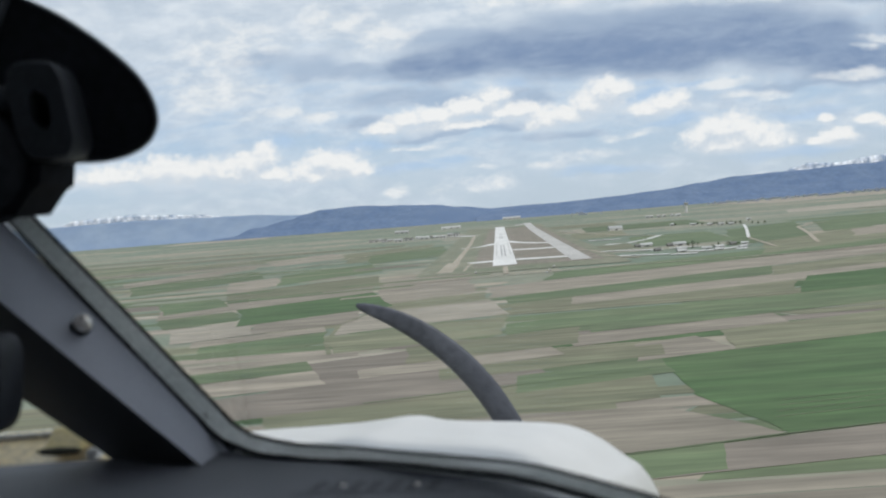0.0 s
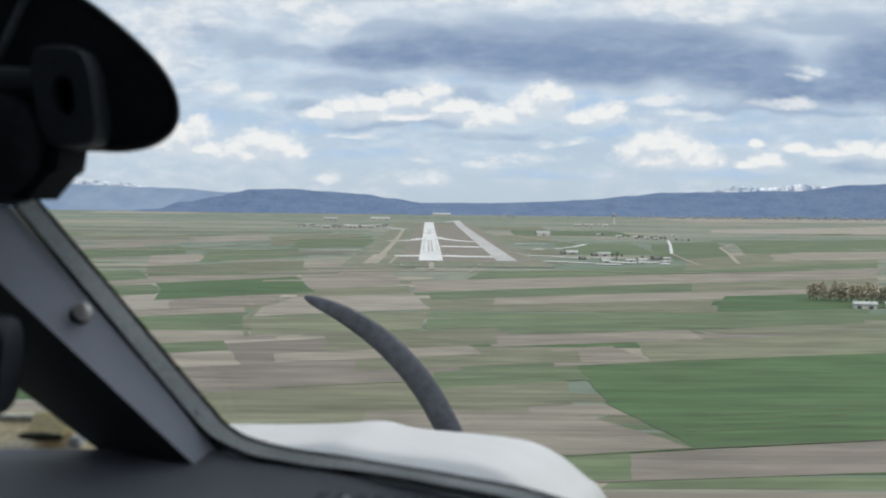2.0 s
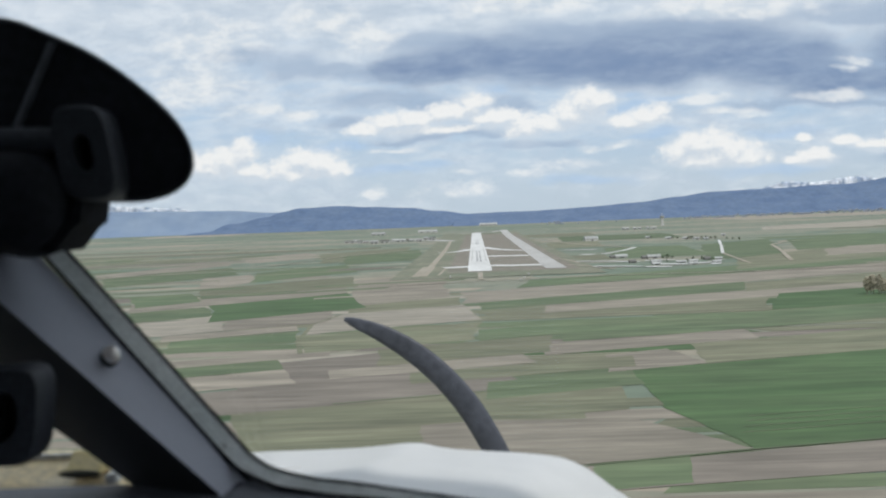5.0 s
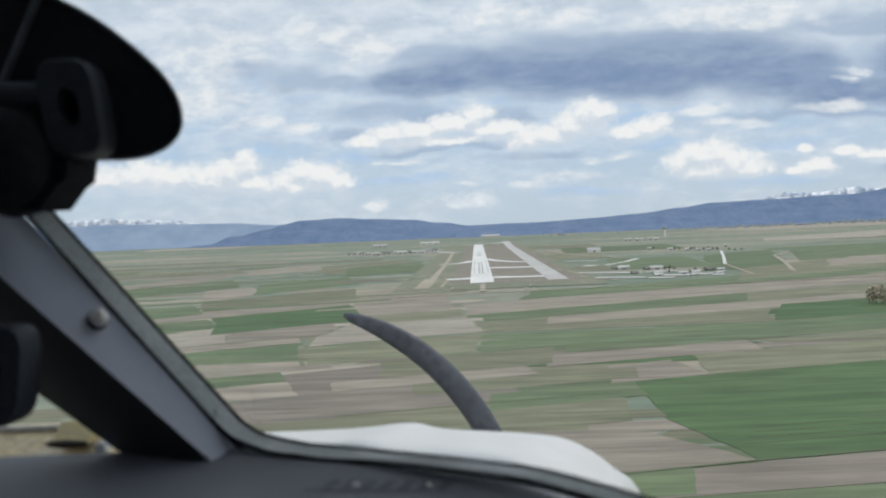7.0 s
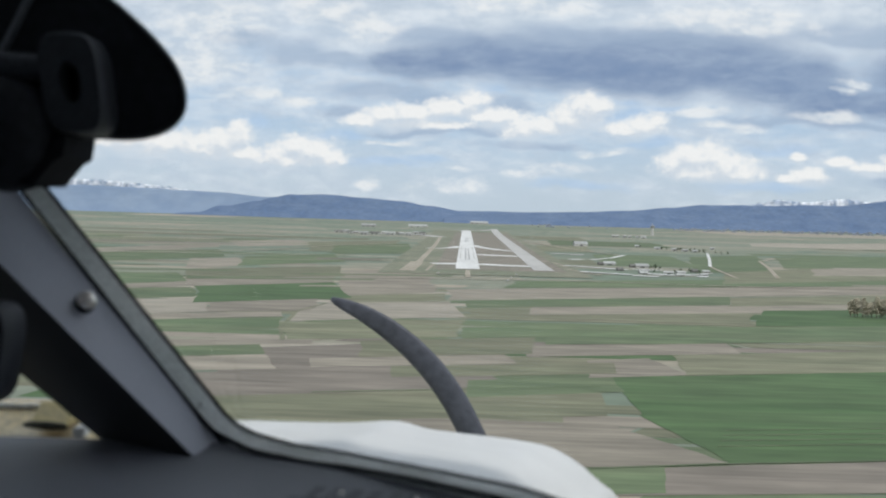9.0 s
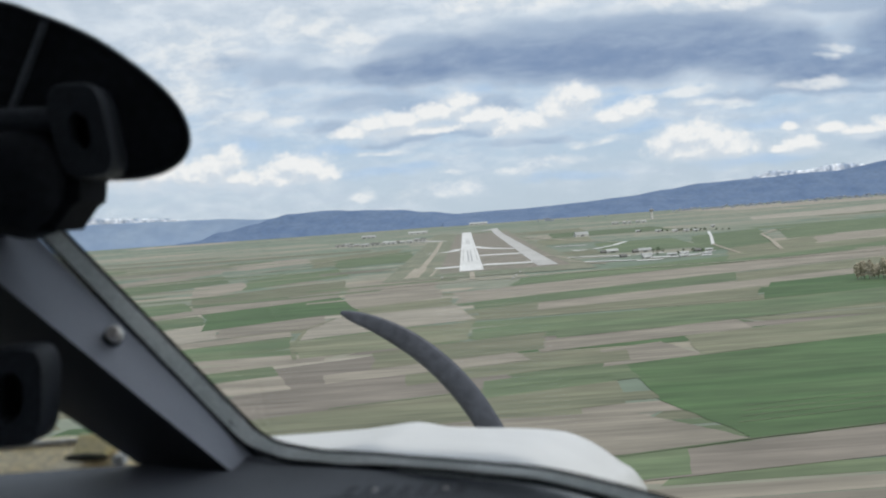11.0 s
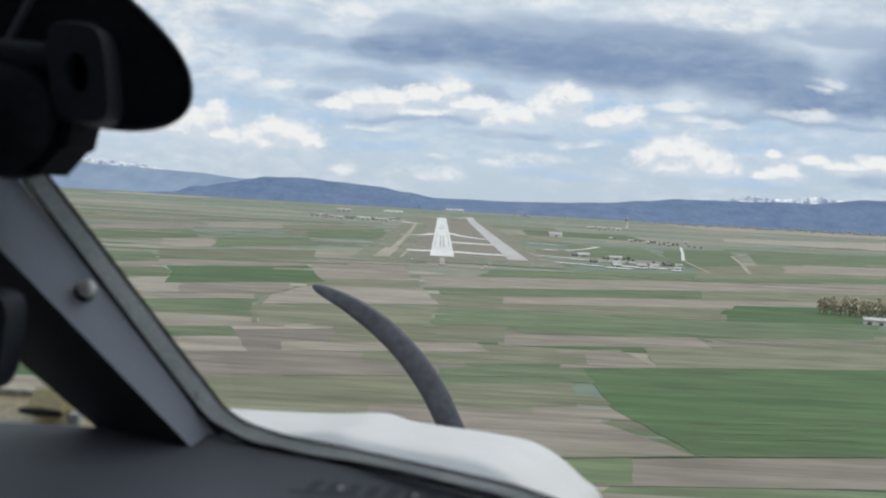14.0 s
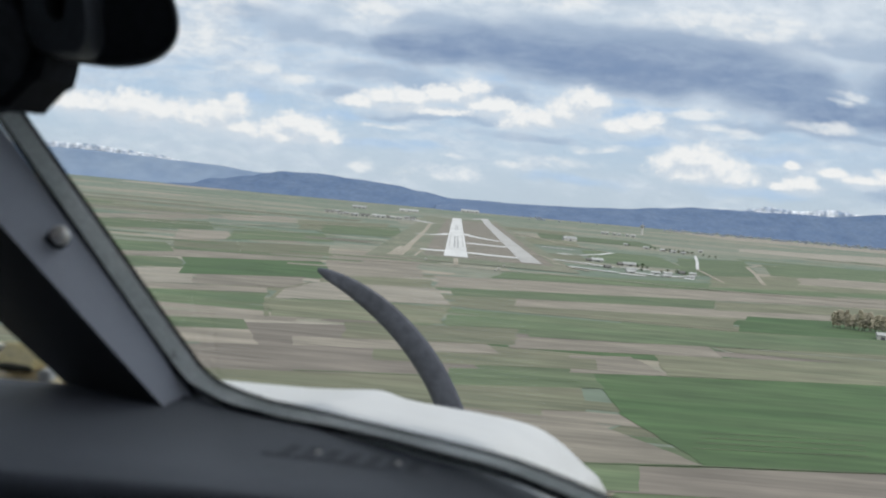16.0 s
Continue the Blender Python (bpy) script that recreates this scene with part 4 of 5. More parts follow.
far_town()

# ---- mountains ----


def mountain(name, crest, y_foot, y_crest, y_back, material, label, rough, seed, sink=0.0):
    """A ridge seen along its length: crest gives (side, rise) per metre ahead; slopes roughened by noise."""
    keys = sorted(crest)
    verts, faces = [], []
    n, m = 260, 22
    u0, u1 = keys[0][0], keys[-1][0]
    for i in range(n + 1):
        u = u0 + (u1 - u0) * i / n
        k = max(j for j in range(len(keys) - 1) if keys[j][0] <= u + 1e-9)
        (ua, va), (ub, vb) = keys[k], keys[k + 1]
        t = (u - ua) / (ub - ua)
        t = t * t * (3 - 2 * t)
        top = EYE_Z + (va + (vb - va) * t) * y_crest
        for j in range(m + 1):
            s = j / m
            y = y_foot + (y_crest - y_foot) * min(s / 0.8, 1) + (y_back - y_crest) * max((s - 0.8) / 0.2, 0)
            base = ground_z(u * y, y) - 3 - sink
            prof = (min(s / 0.8, 1)) ** 1.25 if s <= 0.8 else 1 - ((s - 0.8) / 0.2) * 0.8
            x = u * y
            z = base + (top - base) * prof
            amp = rough * (0.4 + math.sin(math.pi * min(s / 0.8, 1)))
            z += amp * (noise.fractal(Vector((x * 0.006 + seed, y * 0.006, seed)), 0.9, 2.2, 5) - 0.1)
            verts.append((x, y, z))
    for i in range(n):
        for j in range(m):
            a = i * (m + 1) + j
            faces.append((a, a + m + 1, a + m + 2, a + 1))
    ob = new(name, mesh_of(name, verts, faces, material, True))
    return tagged(ob, label, "mountain", kind="structure")


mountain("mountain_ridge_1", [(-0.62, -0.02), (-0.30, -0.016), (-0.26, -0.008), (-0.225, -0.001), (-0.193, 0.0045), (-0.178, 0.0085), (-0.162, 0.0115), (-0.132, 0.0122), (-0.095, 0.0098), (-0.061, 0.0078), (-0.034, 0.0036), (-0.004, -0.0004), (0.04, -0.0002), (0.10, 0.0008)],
         4640, 4800, 4850, forest, "low forested ridge in haze blue, closing the plain", 5.0, 1.3)
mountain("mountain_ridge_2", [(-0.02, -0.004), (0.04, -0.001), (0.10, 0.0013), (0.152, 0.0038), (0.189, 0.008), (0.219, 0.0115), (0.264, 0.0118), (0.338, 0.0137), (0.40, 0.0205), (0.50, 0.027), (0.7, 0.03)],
         4560, 4780, 4840, forest, "long forested mountain flank in haze blue", 5.0, 7.7)
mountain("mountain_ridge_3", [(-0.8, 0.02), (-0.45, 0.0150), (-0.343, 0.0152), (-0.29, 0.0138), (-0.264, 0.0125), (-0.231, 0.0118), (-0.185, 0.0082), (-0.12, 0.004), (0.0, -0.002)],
         4740, 4860, 4875, far_slope, "far mountain range in pale haze blue", 2.0, 3.1)
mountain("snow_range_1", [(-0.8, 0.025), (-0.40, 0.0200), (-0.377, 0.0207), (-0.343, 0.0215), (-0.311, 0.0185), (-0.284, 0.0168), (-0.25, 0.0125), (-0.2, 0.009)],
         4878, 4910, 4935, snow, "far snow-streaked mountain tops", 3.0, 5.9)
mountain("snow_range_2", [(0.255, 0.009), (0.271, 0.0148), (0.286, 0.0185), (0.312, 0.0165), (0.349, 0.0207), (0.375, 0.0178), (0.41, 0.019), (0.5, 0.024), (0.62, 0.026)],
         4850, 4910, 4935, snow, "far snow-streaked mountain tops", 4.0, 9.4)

# ---- the aircraft ----
plane = tagged(new("light_aircraft"), "light aircraft with a grey windscreen post, dark glareshield and white cowling", "aircraft")

# centre windscreen post: grey face and shaded side coloured black, meeting in a rounded ridge
TOP = up([(-0.360, 0.616, 0.122), (-0.364, 0.568, 0.072), (-0.371, 0.610, -0.013)])
FOOT = up([(-0.130, 0.612, -0.150), (-0.132, 0.567, -0.148), (-0.188, 0.610, -0.156)])


def strip(name, a0, a1, b0, b1, back, material, n=14, crown=0.0):
    """A long trim piece between two edges, with depth behind it and a slight crown."""
    verts, faces = [], []
    ring = 7
    for i in range(n + 1):
        t = i / n
        p, q = a0.lerp(a1, t), b0.lerp(b1, t)
        along = (a1 - a0).normalized()
        nrm = (q - p).cross(along).normalized()
        if nrm.dot(Vector((0, 0, EYE_Z)) - p) < 0:
            nrm = -nrm
        for k in range(5):
            s = k / 4
            verts.append(p.lerp(q, s) + nrm * crown * math.sin(math.pi * s))
        verts.append(p.lerp(q, 0.7) - nrm * back)
        verts.append(p.lerp(q, 0.2) - nrm * back)
    for i in range(n):
        for k in range(ring):
            faces.append((i * ring + k, i * ring + (k + 1) % ring, (i + 1) * ring + (k + 1) % ring, (i + 1) * ring + k))
    faces += [tuple(range(ring)), tuple(range(n * ring, (n + 1) * ring))]
    me = mesh_of(name, verts, faces, material, True)
    fix_normals(me)
    me.set_sharp_from_angle(angle=radians(35))
    return me


post = part("windscreen_post", strip("windscreen_post", TOP[0], FOOT[0], TOP[1], FOOT[1], 0.012, trim_grey, crown=0.0006), plane, "grey painted windscreen post")
part("post_side", strip("post_side", TOP[1], FOOT[1], TOP[2], FOOT[2], 0.012, panel_and_shade_black, crown=0.002), plane, "shaded side of the post, coloured black")

screw_at = Vector((-0.2075, 0.588, -0.0585 + EYE_Z))
screw_out = Vector((0.55, -0.62, 0.56)).normalized()
screw = part("screw", turned("screw", [(0, 0.0054), (0.3, 0.0054), (0.5, 0.0051), (0.7, 0.0042), (0.87, 0.0026), (1, 0.0004)], chrome, screw_at - screw_out * 0.003, screw_at + screw_out * 0.0062, 20), plane, "domed steel screw")
part("washer", turned("washer", [(0, 0.0058), (1, 0.0057)], rubber, screw_at - screw_out * 0.004, screw_at - screw_out * 0.0005, 20), plane, "dark washer under the screw")

# sealant strip round the pane, with dark beads on both sides
seal_path = spline(up([(-0.352, 0.622, 0.124), (-0.285, 0.620, 0.0435), (-0.21, 0.619, -0.047), (-0.152, 0.617, -0.116), (-0.134, 0.608, -0.1320), (-0.113, 0.588, -0.1365),
                       (-0.088, 0.572, -0.1382), (-0.05, 0.552, -0.1385), (0.0, 0.512, -0.1365), (0.05, 0.472, -0.1378), (0.14, 0.40, -0.156), (0.30, 0.28, -0.205)]), 10)


SEAL_WIDTH = 0.0128


def bead_ring(side, r=0.0013):
    return lambda s: [(side * SEAL_WIDTH / 2 + r * math.cos(k * math.pi / 4), 0.0016 + r * math.sin(k * math.pi / 4)) for k in range(8)]


def seal_faces(s):
    """Where the strip faces: into the cabin at the post, upwards along the foot."""
    k = min(max((s - 0.27) / 0.27, 0.0), 1.0)
    return Vector((0.10, 0.10, EYE_Z + 0.12)).lerp(Vector((0.05, 0.42, EYE_Z + 0.06)), k)


seal = part("window_seal", sweep("window_seal", seal_path, lambda s: rounded(SEAL_WIDTH, 0.004, 0.0014), seal_pale, seal_faces), plane, "grey-green sealant strip round the windscreen pane")
for side in (1, -1):
    part("seal_bead", sweep("seal_bead", seal_path, bead_ring(side), rubber, seal_faces), seal, "black rubber bead")
part("corner_filler", plate("corner_filler", [(-0.165, -0.170 + EYE_Z), (-0.100, -0.170 + EYE_Z), (-0.100, -0.148 + EYE_Z), (-0.116, -0.1425 + EYE_Z), (-0.136, -0.1325 + EYE_Z), (-0.150, -0.118 + EYE_Z)], 0.613, 0.624, rubber, 0.001), plane, "black filler at the foot of the post")

# the pane itself
upper = spline(up([(-0.40, 0.60, 0.22), (-0.30, 0.58, 0.27), (-0.12, 0.53, 0.30), (0.10, 0.47, 0.32), (0.35, 0.40, 0.33), (0.62, 0.34, 0.30)]), 23)
gv, gf = [], []
rows_up = 6
for i, q in enumerate(seal_path):
    p = upper[min(i, len(upper) - 1)]
    for k in range(rows_up + 1):
        t = k / rows_up
        gv.append(q.lerp(p, t) + Vector((0, 0.012 + 0.03 * math.sin(math.pi * t), 0)))
for i in range(len(seal_path) - 1):
    for k in range(rows_up):
        a = i * (rows_up + 1) + k
        gf.append((a, a + 1, a + rows_up + 2, a + rows_up + 1))
pane = part("pane", mesh_of("pane", gv, gf, clear_glass, True), plane, "clear curved windscreen pane")
pane.visible_shadow = False

# glareshield
DASH = -0.1400 + EYE_Z


def glareshield():
    """The padded top under the windscreen, with a rolled near lip and a lower step."""
    xs = [-0.9 + 0.02 * i for i in range(81)]
    verts = []
    prof = 16
    for x in xs:
        if x < -0.2:
            far = 0.603
        else:
            far = 0.603 - max(x + 0.13, 0) * 0.66 - max(x + 0.13, 0) ** 2 * 0.25
            far = max(far, 0.30)
        near = min(0.434 - 0.05 * max(x + 0.1, 0), far - 0.04)
        row = [(far + 0.02, DASH - 0.05), (far + 0.02, DASH - 0.006), (far, DASH)]
        row += [(far + (near - far) * k / 5, DASH + 0.0003 * math.sin(k * 1.1)) for k in range(1, 6)]
        row += [(near - 0.004, DASH - 0.0015), (near - 0.0062, DASH - 0.006), (near - 0.004, DASH - 0.011), (near - 0.001, DASH - 0.013)]
        row += [(near - 0.03, DASH - 0.0135), (near - 0.055, DASH - 0.016), (near - 0.06, DASH - 0.022), (near - 0.06, DASH - 0.30)]
        drop = max(x - 0.025, 0.0) * 0.19 + max(x - 0.14, 0.0) * 0.12
        verts += [(x, y, z - drop) for y, z in row]
    def band(name, first, last, material):
        faces = [(i * prof + k, i * prof + k + 1, (i + 1) * prof + k + 1, (i + 1) * prof + k) for i in range(len(xs) - 1) for k in range(first, last)]
        me = mesh_of(name, verts, faces, material, True)
        fix_normals(me)
        me.set_sharp_from_angle(angle=radians(50))
        return me

    return band("glareshield", 0, 11, dash_vinyl), band("panel_top", 11, prof - 1, panel_and_shade_black)


top_mesh, under_mesh = glareshield()
part("glareshield", top_mesh, plane, "dark grey grained vinyl glareshield")
part("panel_top", under_mesh, plane, "black top of the instrument panel")


def defroster():
    cx, cy = -0.035, 0.497
    turn = Matrix.Rotation(radians(-10), 4, "Z")
    at = Matrix.Translation((cx, cy, DASH + 0.0004)) @ turn
    vent = part("defroster_vent", box("defroster_vent", (-0.040, -0.013, -0.004), (0.040, 0.013, 0.00005), dash_vinyl, 0.0004), plane, "low defroster vent with dark slots")
    vent.matrix_local = at
    for j in range(2):
        for i in range(7):
            s = part("slot", box("slot", (-0.033 + i * 0.0096, -0.0095 + j * 0.0100, -0.0002), (-0.0265 + i * 0.0096, -0.0015 + j * 0.0100, 0.0002), vent_dark, 0.0003), vent, "dark slot")
    for x in (-0.017, 0.020):
        part("screw", turned("screw", [(0, 0.0014), (0.6, 0.0014), (1, 0.0009)], chrome, (x, -0.001, -0.0004), (x, -0.001, 0.0012), 12), vent, "small bright screw")


defroster()

# sill and latch seen under the post, by the other pane


def ledge(name, x0, x1, prof, material):
    """A run of one cross-section in y and z along x."""
    n = len(prof)
    verts = [(x, y, z + EYE_Z) for x in (x0, x1) for y, z in prof]
    faces = [(k, (k + 1) % n, n + (k + 1) % n, n + k) for k in range(n)] + [tuple(range(n)), tuple(range(n, 2 * n))]
    me = mesh_of(name, verts, faces, material)
    fix_normals(me)
    return me


part("window_sill", ledge("window_sill", -0.62, -0.226, [(0.640, -0.172), (0.640, -0.150), (0.644, -0.1475), (0.668, -0.1365), (0.690, -0.1356), (0.690, -0.172)], tan_paint), plane, "tan painted window sill")
part("sill_lip", box("sill_lip", (-0.62, 0.666, -0.1368 + EYE_Z), (-0.262, 0.671, -0.1335 + EYE_Z), pale_lip, 0.0008), plane, "pale lip along the sill")
part("bracket", ledge("bracket", -0.258, -0.236, [(0.634, -0.141), (0.6345, -0.139), (0.652, -0.1285), (0.655, -0.1285), (0.657, -0.141)], yellow_paint), plane, "yellow painted bracket")
part("handle", turned("handle", [(0, 0.0005), (0.12, 0.0020), (0.5, 0.0028), (0.88, 0.0020), (1, 0.0005)], dark_olive, (-0.262, 0.634, -0.1392 + EYE_Z), (-0.234, 0.634, -0.1402 + EYE_Z), 16), plane, "dark olive latch handle")
part("clip", box("clip", (-0.231, 0.632, -0.1465 + EYE_Z), (-0.224, 0.644, -0.1400 + EYE_Z), pale_lip, 0.001), plane, "small pale clip")

# white engine cowling


def cowling():
    shape = [(-0.80, -0.42), (-0.78, -0.25), (-0.74, -0.14), (-0.68, -0.07), (-0.60, -0.03), (-0.45, -0.010), (-0.28, -0.002), (-0.20, -0.0015), (-0.14, -0.0008), (-0.105, 0.0012), (-0.084, 0.003), (-0.063, 0.0028),
             (-0.042, -0.0028), (-0.021, -0.0062), (0.020, -0.010), (0.055, -0.013), (0.096, -0.018), (0.123, -0.025), (0.152, -0.041), (0.180, -0.064), (0.201, -0.082), (0.222, -0.13), (0.236, -0.22), (0.24, -0.42)]
    line = spline([(x * 0.692, 0, z * 0.692) for x, z in shape], 4)
    keys = [(0.60, -0.150), (0.66, -0.153), (0.72, -0.159), (0.80, -0.169), (0.87, -0.1768), (0.90, -0.1825), (0.94, -0.193), (1.02, -0.222), (1.15, -0.28), (1.35, -0.38), (1.55, -0.50), (1.64, -0.62)]
    rows = spline([(0, y, z) for y, z in keys], 4)
    verts, faces, n = [], [], len(line)
    for q in rows:
        k = 0.72 + 0.28 * min((q.y - 0.60) / 0.30, 1.0)
        for p in line:
            x = -0.194 + (p.x + 0.194) * (1.0 if p.x < -0.194 else k) if q.y < 0.9 else p.x
            verts.append((x, q.y, q.z + p.z + EYE_Z - 0.0035))
    for i in range(len(rows) - 1):
        for j in range(n - 1):
            faces.append((i * n + j, i * n + j + 1, (i + 1) * n + j + 1, (i + 1) * n + j))
    me = mesh_of("cowling", verts, faces, cowl_white, True)
    fix_normals(me)
    return me


cowl = part("cowling", cowling(), plane, "glossy white engine cowling with a low hump")
part("cowl_stripe", box("cowl_stripe", (-0.165, 0.745, -0.1690 + EYE_Z), (-0.125, 0.750, -0.1653 + EYE_Z), cowl_mark, 0.0008), cowl, "bright pale stripe")

# unseen cabin shell behind the camera, added to keep daylight off the dash
def shading_roof():
    """A flat unseen lining; its front edge steps back so sun reaches the cowling."""
    rim = [(-0.95, -1.6), (0.75, -1.6), (0.75, 0.30), (0.10, 0.34), (0.0, 0.37), (-0.07, 0.53), (-0.95, 0.53)]
    n = len(rim)
    verts = [(x, y, z + EYE_Z) for z in (0.34, 0.38) for x, y in rim]
    faces = [tuple(range(n)), tuple(range(n, 2 * n))] + [(k, (k + 1) % n, n + (k + 1) % n, n + k) for k in range(n)]
    me = mesh_of("roof", verts, faces, cabin_grey)
    fix_normals(me)
    return me


part("roof", shading_roof(), plane, "unseen grey roof shading the post and glareshield")
# left wall taller than the right, to block light from that side
part("side_wall", box("side_wall", (-0.97, -1.6, -1.0 + EYE_Z), (-0.93, 0.55, 0.14 + EYE_Z), cabin_grey, 0.01), plane, "unseen grey cabin side wall")
part("side_wall", box("side_wall", (0.72, -1.6, -1.0 + EYE_Z), (0.76, 0.45, -0.12 + EYE_Z), cabin_grey, 0.01), plane, "unseen grey cabin side wall")
part("bulkhead", box("bulkhead", (-0.95, -1.64, -1.0 + EYE_Z), (0.75, -1.6, 0.38 + EYE_Z), cabin_grey, 0.01), plane, "unseen grey rear bulkhead")
part("floor_panel", box("floor_panel", (-0.95, -1.6, -1.04 + EYE_Z), (0.75, 0.65, -1.0 + EYE_Z), cabin_grey, 0.01), plane, "unseen grey cabin floor")

# ---- propeller at rest ----


def blade_mesh():
    """A slim swept blade, thick at the root and thin at the tip."""
    mid = spline([(0.00, 1.9, -0.86), (0.075, 1.9, -0.64), (0.055, 1.9, -0.48), (0.012, 1.9, -0.376), (-0.038, 1.9, -0.300), (-0.098, 1.9, -0.240), (-0.164, 1.9, -0.196), (-0.232, 1.9, -0.166)], 6)
    verts, faces, n = [], [], 10
    for i, q in enumerate(mid):
        t = i / (len(mid) - 1)
        tan = (mid[min(i + 1, len(mid) - 1)] - mid[max(i - 1, 0)]).normalized()
        wide = Vector((-tan.z, 0, tan.x))
        w = (0.017 + 0.007 * math.sin(math.pi * min(t / 0.9, 1))) * math.sqrt(max(1 - max((t - 0.72) / 0.285, 0) ** 2.4, 0.02))
        th = 0.010 * (1 - 0.8 * t)
        turn = radians(40 - 30 * t)
        d = wide * math.cos(turn) + Vector((0, 1, 0)) * math.sin(turn)
        e = d.cross(tan)
        for k in range(n):
            a = 2 * math.pi * k / n
            verts.append(q + d * w * math.cos(a) / math.cos(turn) + e * th * math.sin(a) + Vector((0, 0, EYE_Z)))
    for i in range(len(mid) - 1):
        for k in range(n):
            faces.append((i * n + k, i * n + (k + 1) % n, (i + 1) * n + (k + 1) % n, (i + 1) * n + k))
    faces += [tuple(range(n)), tuple(range((len(mid) - 1) * n, len(mid) * n))]
    me = mesh_of("blade", verts, faces, blade_grey, True)
    fix_normals(me)
    return me


part("nose_bowl", plate("nose_bowl", [(-0.45, -0.62 + EYE_Z), (0.10, -0.62 + EYE_Z), (0.16, -0.75 + EYE_Z), (0.16, -1.02 + EYE_Z), (-0.52, -1.02 + EYE_Z), (-0.52, -0.75 + EYE_Z)], 1.58, 1.66, cowl_white, 0.02), plane, "white nose bowl")
propeller = part("propeller", turned("propeller", [(0, 0.15), (0.3, 0.14), (0.7, 0.09), (1, 0.01)], cowl_white, (0, 1.65, EYE_Z - 0.86), (0, 2.05, EYE_Z - 0.86)), plane, "white spinner of the two-blade propeller")
blade = blade_mesh()
part("blade", blade, propeller, "dark grey swept blade")
low = part("blade", blade, propeller, "dark grey swept blade")
low.matrix_local = Matrix.Translation((0, 0, 2 * (EYE_Z - 0.86))) @ Matrix.Rotation(math.pi, 4, "Y")

# ---- sun visor and clamps on the post ----
visor = tagged(new("sun_visor"), "black smoked sun visor hung beside the post", "sun visor")
outline = spline([(-0.4565, 0, 0.1410), (-0.3565, 0, 0.1500), (-0.2635, 0, 0.1400), (-0.2325, 0, 0.1295), (-0.1995, 0, 0.1120), (-0.1695, 0, 0.0870), (-0.1550, 0, 0.0680), (-0.1515, 0, 0.0505), (-0.1595, 0, 0.0385), (-0.1775, 0, 0.0327), (-0.2055, 0, 0.0330), (-0.2965, 0, 0.0355), (-0.4565, 0, 0.0395)], 5)
part("panel", plate("panel", [(p.x, p.z + EYE_Z) for p in outline], 0.574, 0.579, smoked, 0.0015), visor, "black smoked panel")
rim_path = [p + Vector((0, 0.5765, EYE_Z)) for p in outline]
part("rim", sweep("rim", rim_path, lambda s: [(0.0016 * math.cos(k * math.pi / 4), 0.004 * math.sin(k * math.pi / 4)) for k in range(8)], mount_black), visor, "rounded black rim")
part("rod", turned("rod", [(0, 0.0022), (1, 0.0022)], rod_grey, (-0.226, 0.570, 0.124 + EYE_Z), (-0.262, 0.566, 0.046 + EYE_Z), 12), visor, "thin grey rod")


def clamp_block(name, cx, cz, y0, y1, a, b, lean, hole_a, hole_b, material):
    """A rounded block with an oval hole through it."""
    n = 40
    verts, faces = [], []
    rings = []
    for ra, rb, y in ((a * 0.94, b * 0.95, y0), (a, b, y0 + 0.004), (a, b, y1 - 0.003), (a * 0.95, b * 0.95, y1), (hole_a, hole_b, y1), (hole_a, hole_b, y0 + 0.003), (hole_a * 1.15, hole_b * 1.12, y0)):
        ring = []
        for k in range(n):
            t = 2 * math.pi * k / n
            e = 0.5 if ra > hole_a * 1.3 else 1.0
            x = ra * math.copysign(abs(math.cos(t)) ** e, math.cos(t))
            z = rb * math.copysign(abs(math.sin(t)) ** e, math.sin(t))
            ring.append(len(verts))
            verts.append((cx + x - z * lean, y, cz + z + EYE_Z))
        rings.append(ring)
    for i in range(len(rings)):
        p, q = rings[i], rings[(i + 1) % len(rings)]
        for k in range(n):
            faces.append((p[k], p[(k + 1) % n], q[(k + 1) % n], q[k]))
    me = mesh_of(name, verts, faces, material, True)
    fix_normals(me)
    me.set_sharp_from_angle(angle=radians(45))
    return me


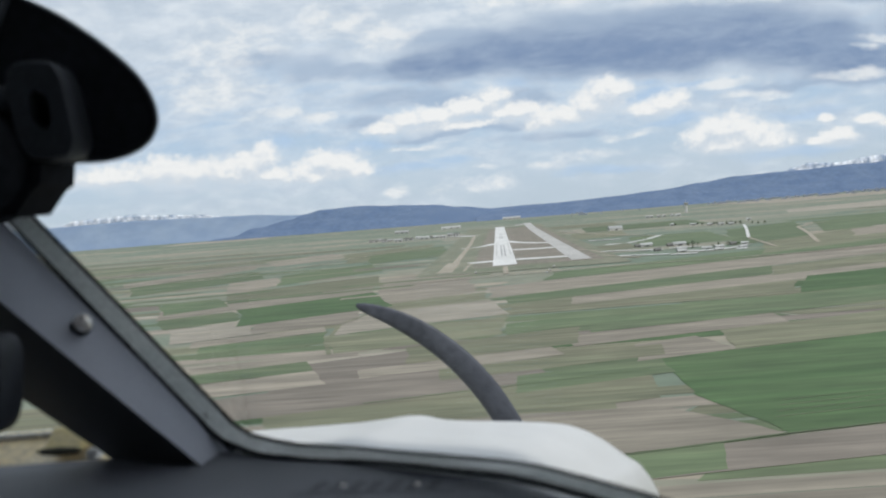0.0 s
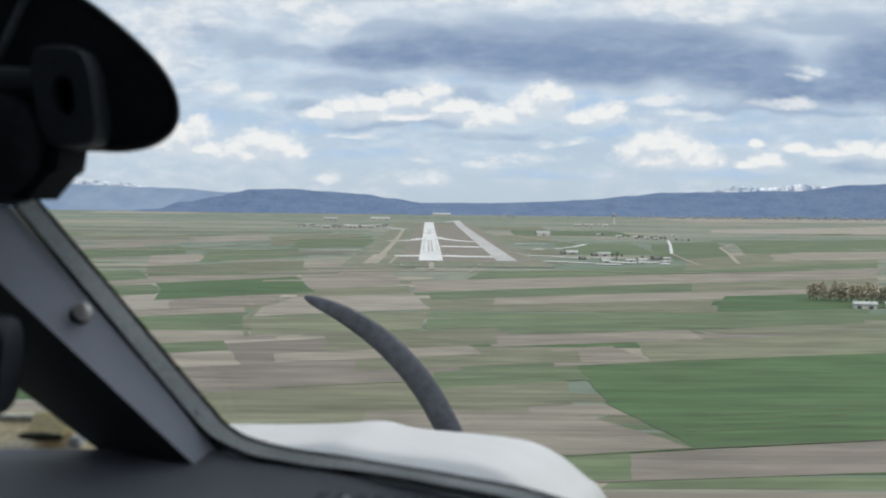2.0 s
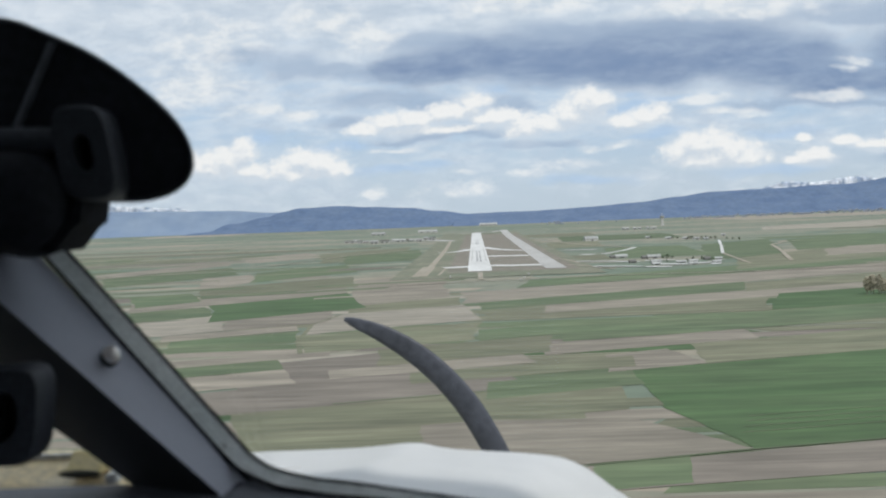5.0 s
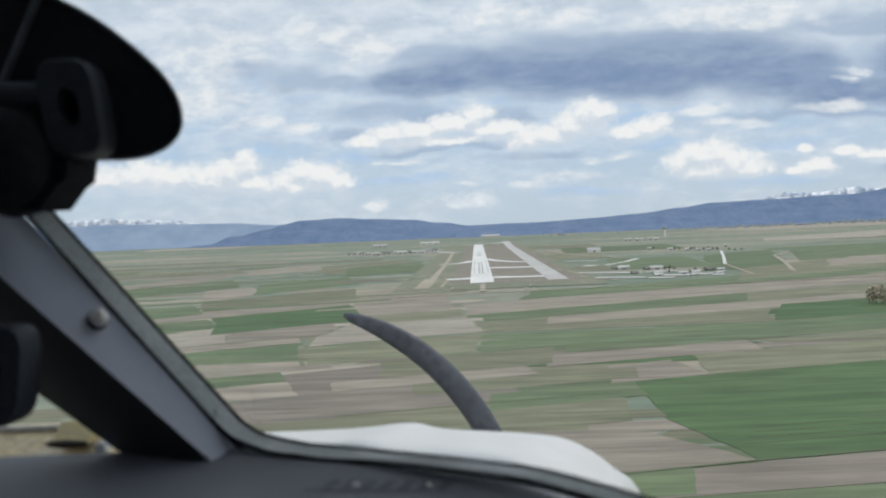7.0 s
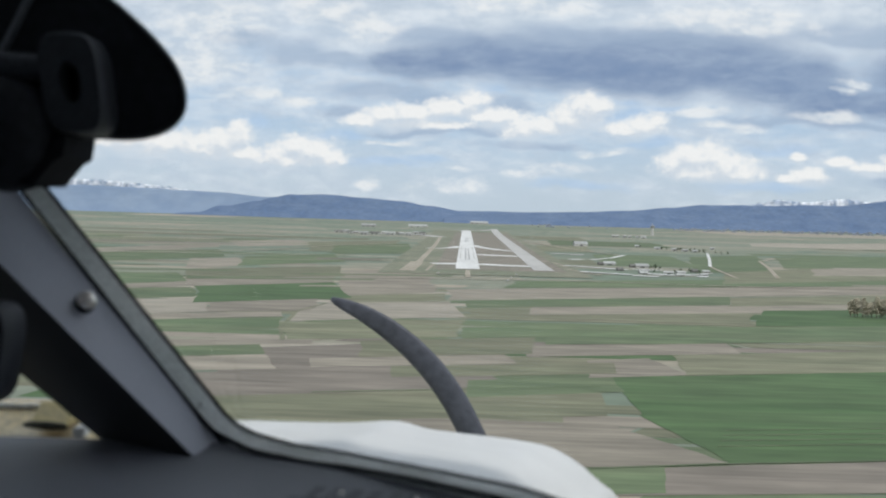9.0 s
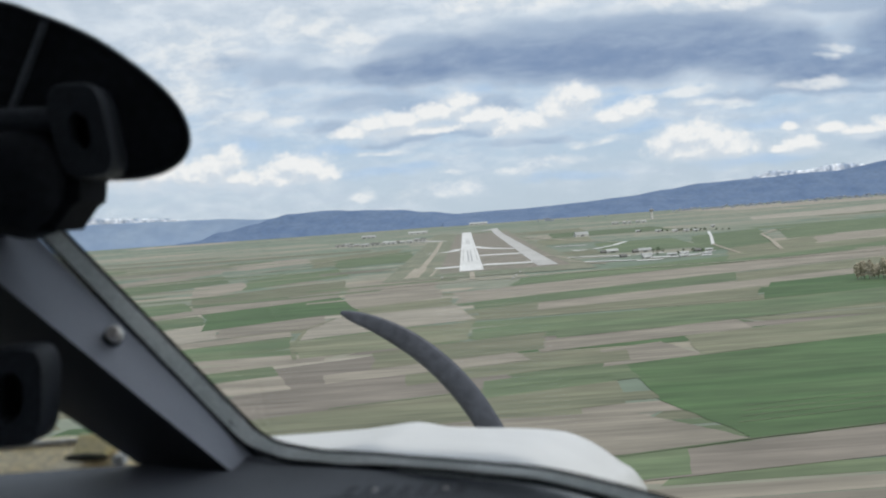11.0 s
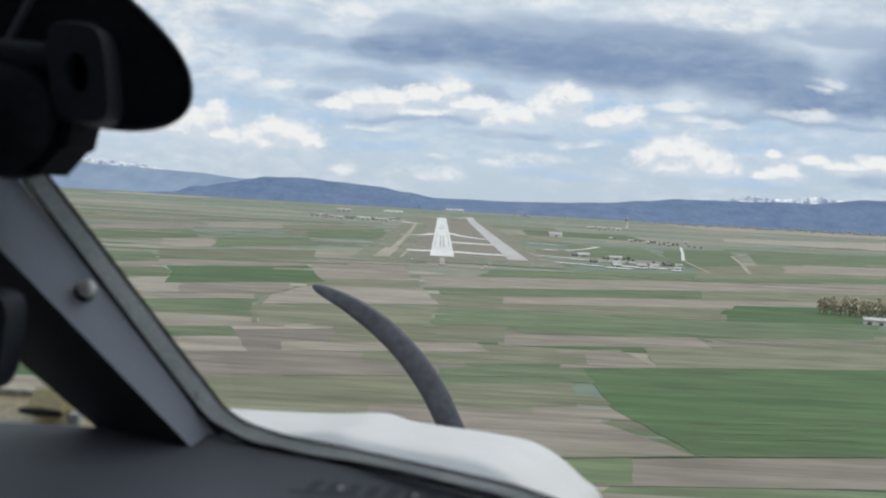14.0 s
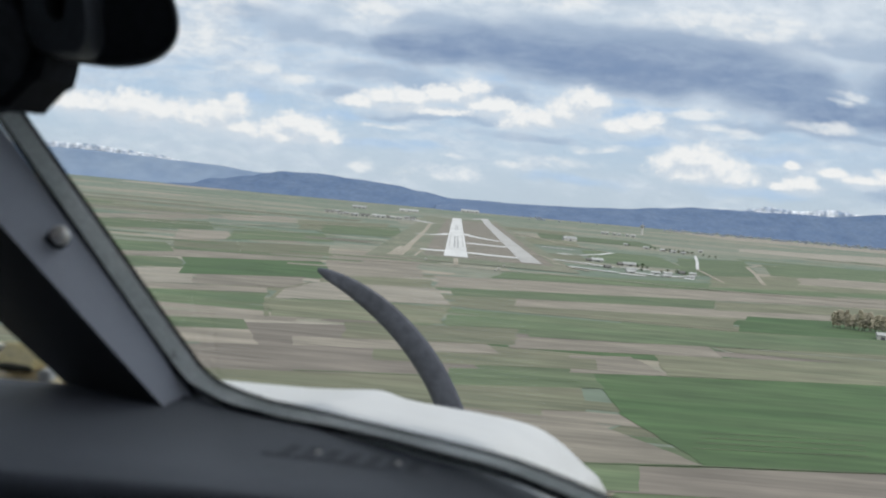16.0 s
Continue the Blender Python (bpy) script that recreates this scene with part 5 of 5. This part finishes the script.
clamp = tagged(new("visor_clamp"), "black plastic clamp holding the visor to the post", "clamp")
part("block", clamp_block("block", -0.2030, 0.0585, 0.545, 0.572, 0.0160, 0.0265, 0.14, 0.0052, 0.0095, mount_black), clamp, "block with an oval hole")
part("ball_housing", turned("ball_housing", [(0, 0.012), (0.12, 0.024), (0.35, 0.031), (0.7, 0.033), (1, 0.030)], smoked, (-0.243, 0.532, 0.034 + EYE_Z), (-0.243, 0.585, 0.034 + EYE_Z), 32), clamp, "round black housing")
part("arm", turned("arm", [(0, 0.0075), (1, 0.0085)], mount_black, (-0.212, 0.553, 0.066 + EYE_Z), (-0.36, 0.548, 0.071 + EYE_Z), 16), clamp, "black arm")
part("foot", plate("foot", [(-0.40, 0.0045 + EYE_Z), (-0.2235, 0.0045 + EYE_Z), (-0.2130, 0.0175 + EYE_Z), (-0.2085, 0.0200 + EYE_Z), (-0.2060, 0.034 + EYE_Z), (-0.40, 0.045 + EYE_Z)], 0.548, 0.598, matt_black, 0.002), clamp, "foot on the post")

part("backing", plate("backing", [(-0.213, 0.04 + EYE_Z), (-0.193, 0.04 + EYE_Z), (-0.193, 0.076 + EYE_Z), (-0.213, 0.076 + EYE_Z)], 0.566, 0.571, slot_black), clamp, "dark inside of the hole")

grip = tagged(new("clamp_grip"), "black plastic grip with an oval hole, beside the post", "clamp")
part("block", clamp_block("block", -0.247, -0.083, 0.525, 0.553, 0.0195, 0.0270, -0.12, 0.0078, 0.0125, mount_black), grip, "block with an oval hole")
part("backing", plate("backing", [(-0.262, -0.102 + EYE_Z), (-0.232, -0.102 + EYE_Z), (-0.232, -0.064 + EYE_Z), (-0.262, -0.064 + EYE_Z)], 0.546, 0.551, slot_black), grip, "dark inside of the hole")
part("knuckle", turned("knuckle", [(0, 0.012), (0.5, 0.017), (1, 0.013)], smoked, (-0.262, 0.530, -0.053 + EYE_Z), (-0.33, 0.545, -0.030 + EYE_Z), 18), grip, "black knuckle joint")
part("stem", turned("stem", [(0, 0.009), (1, 0.010)], mount_black, (-0.27, 0.545, -0.07 + EYE_Z), (-0.42, 0.575, -0.02 + EYE_Z), 14), grip, "black stem")
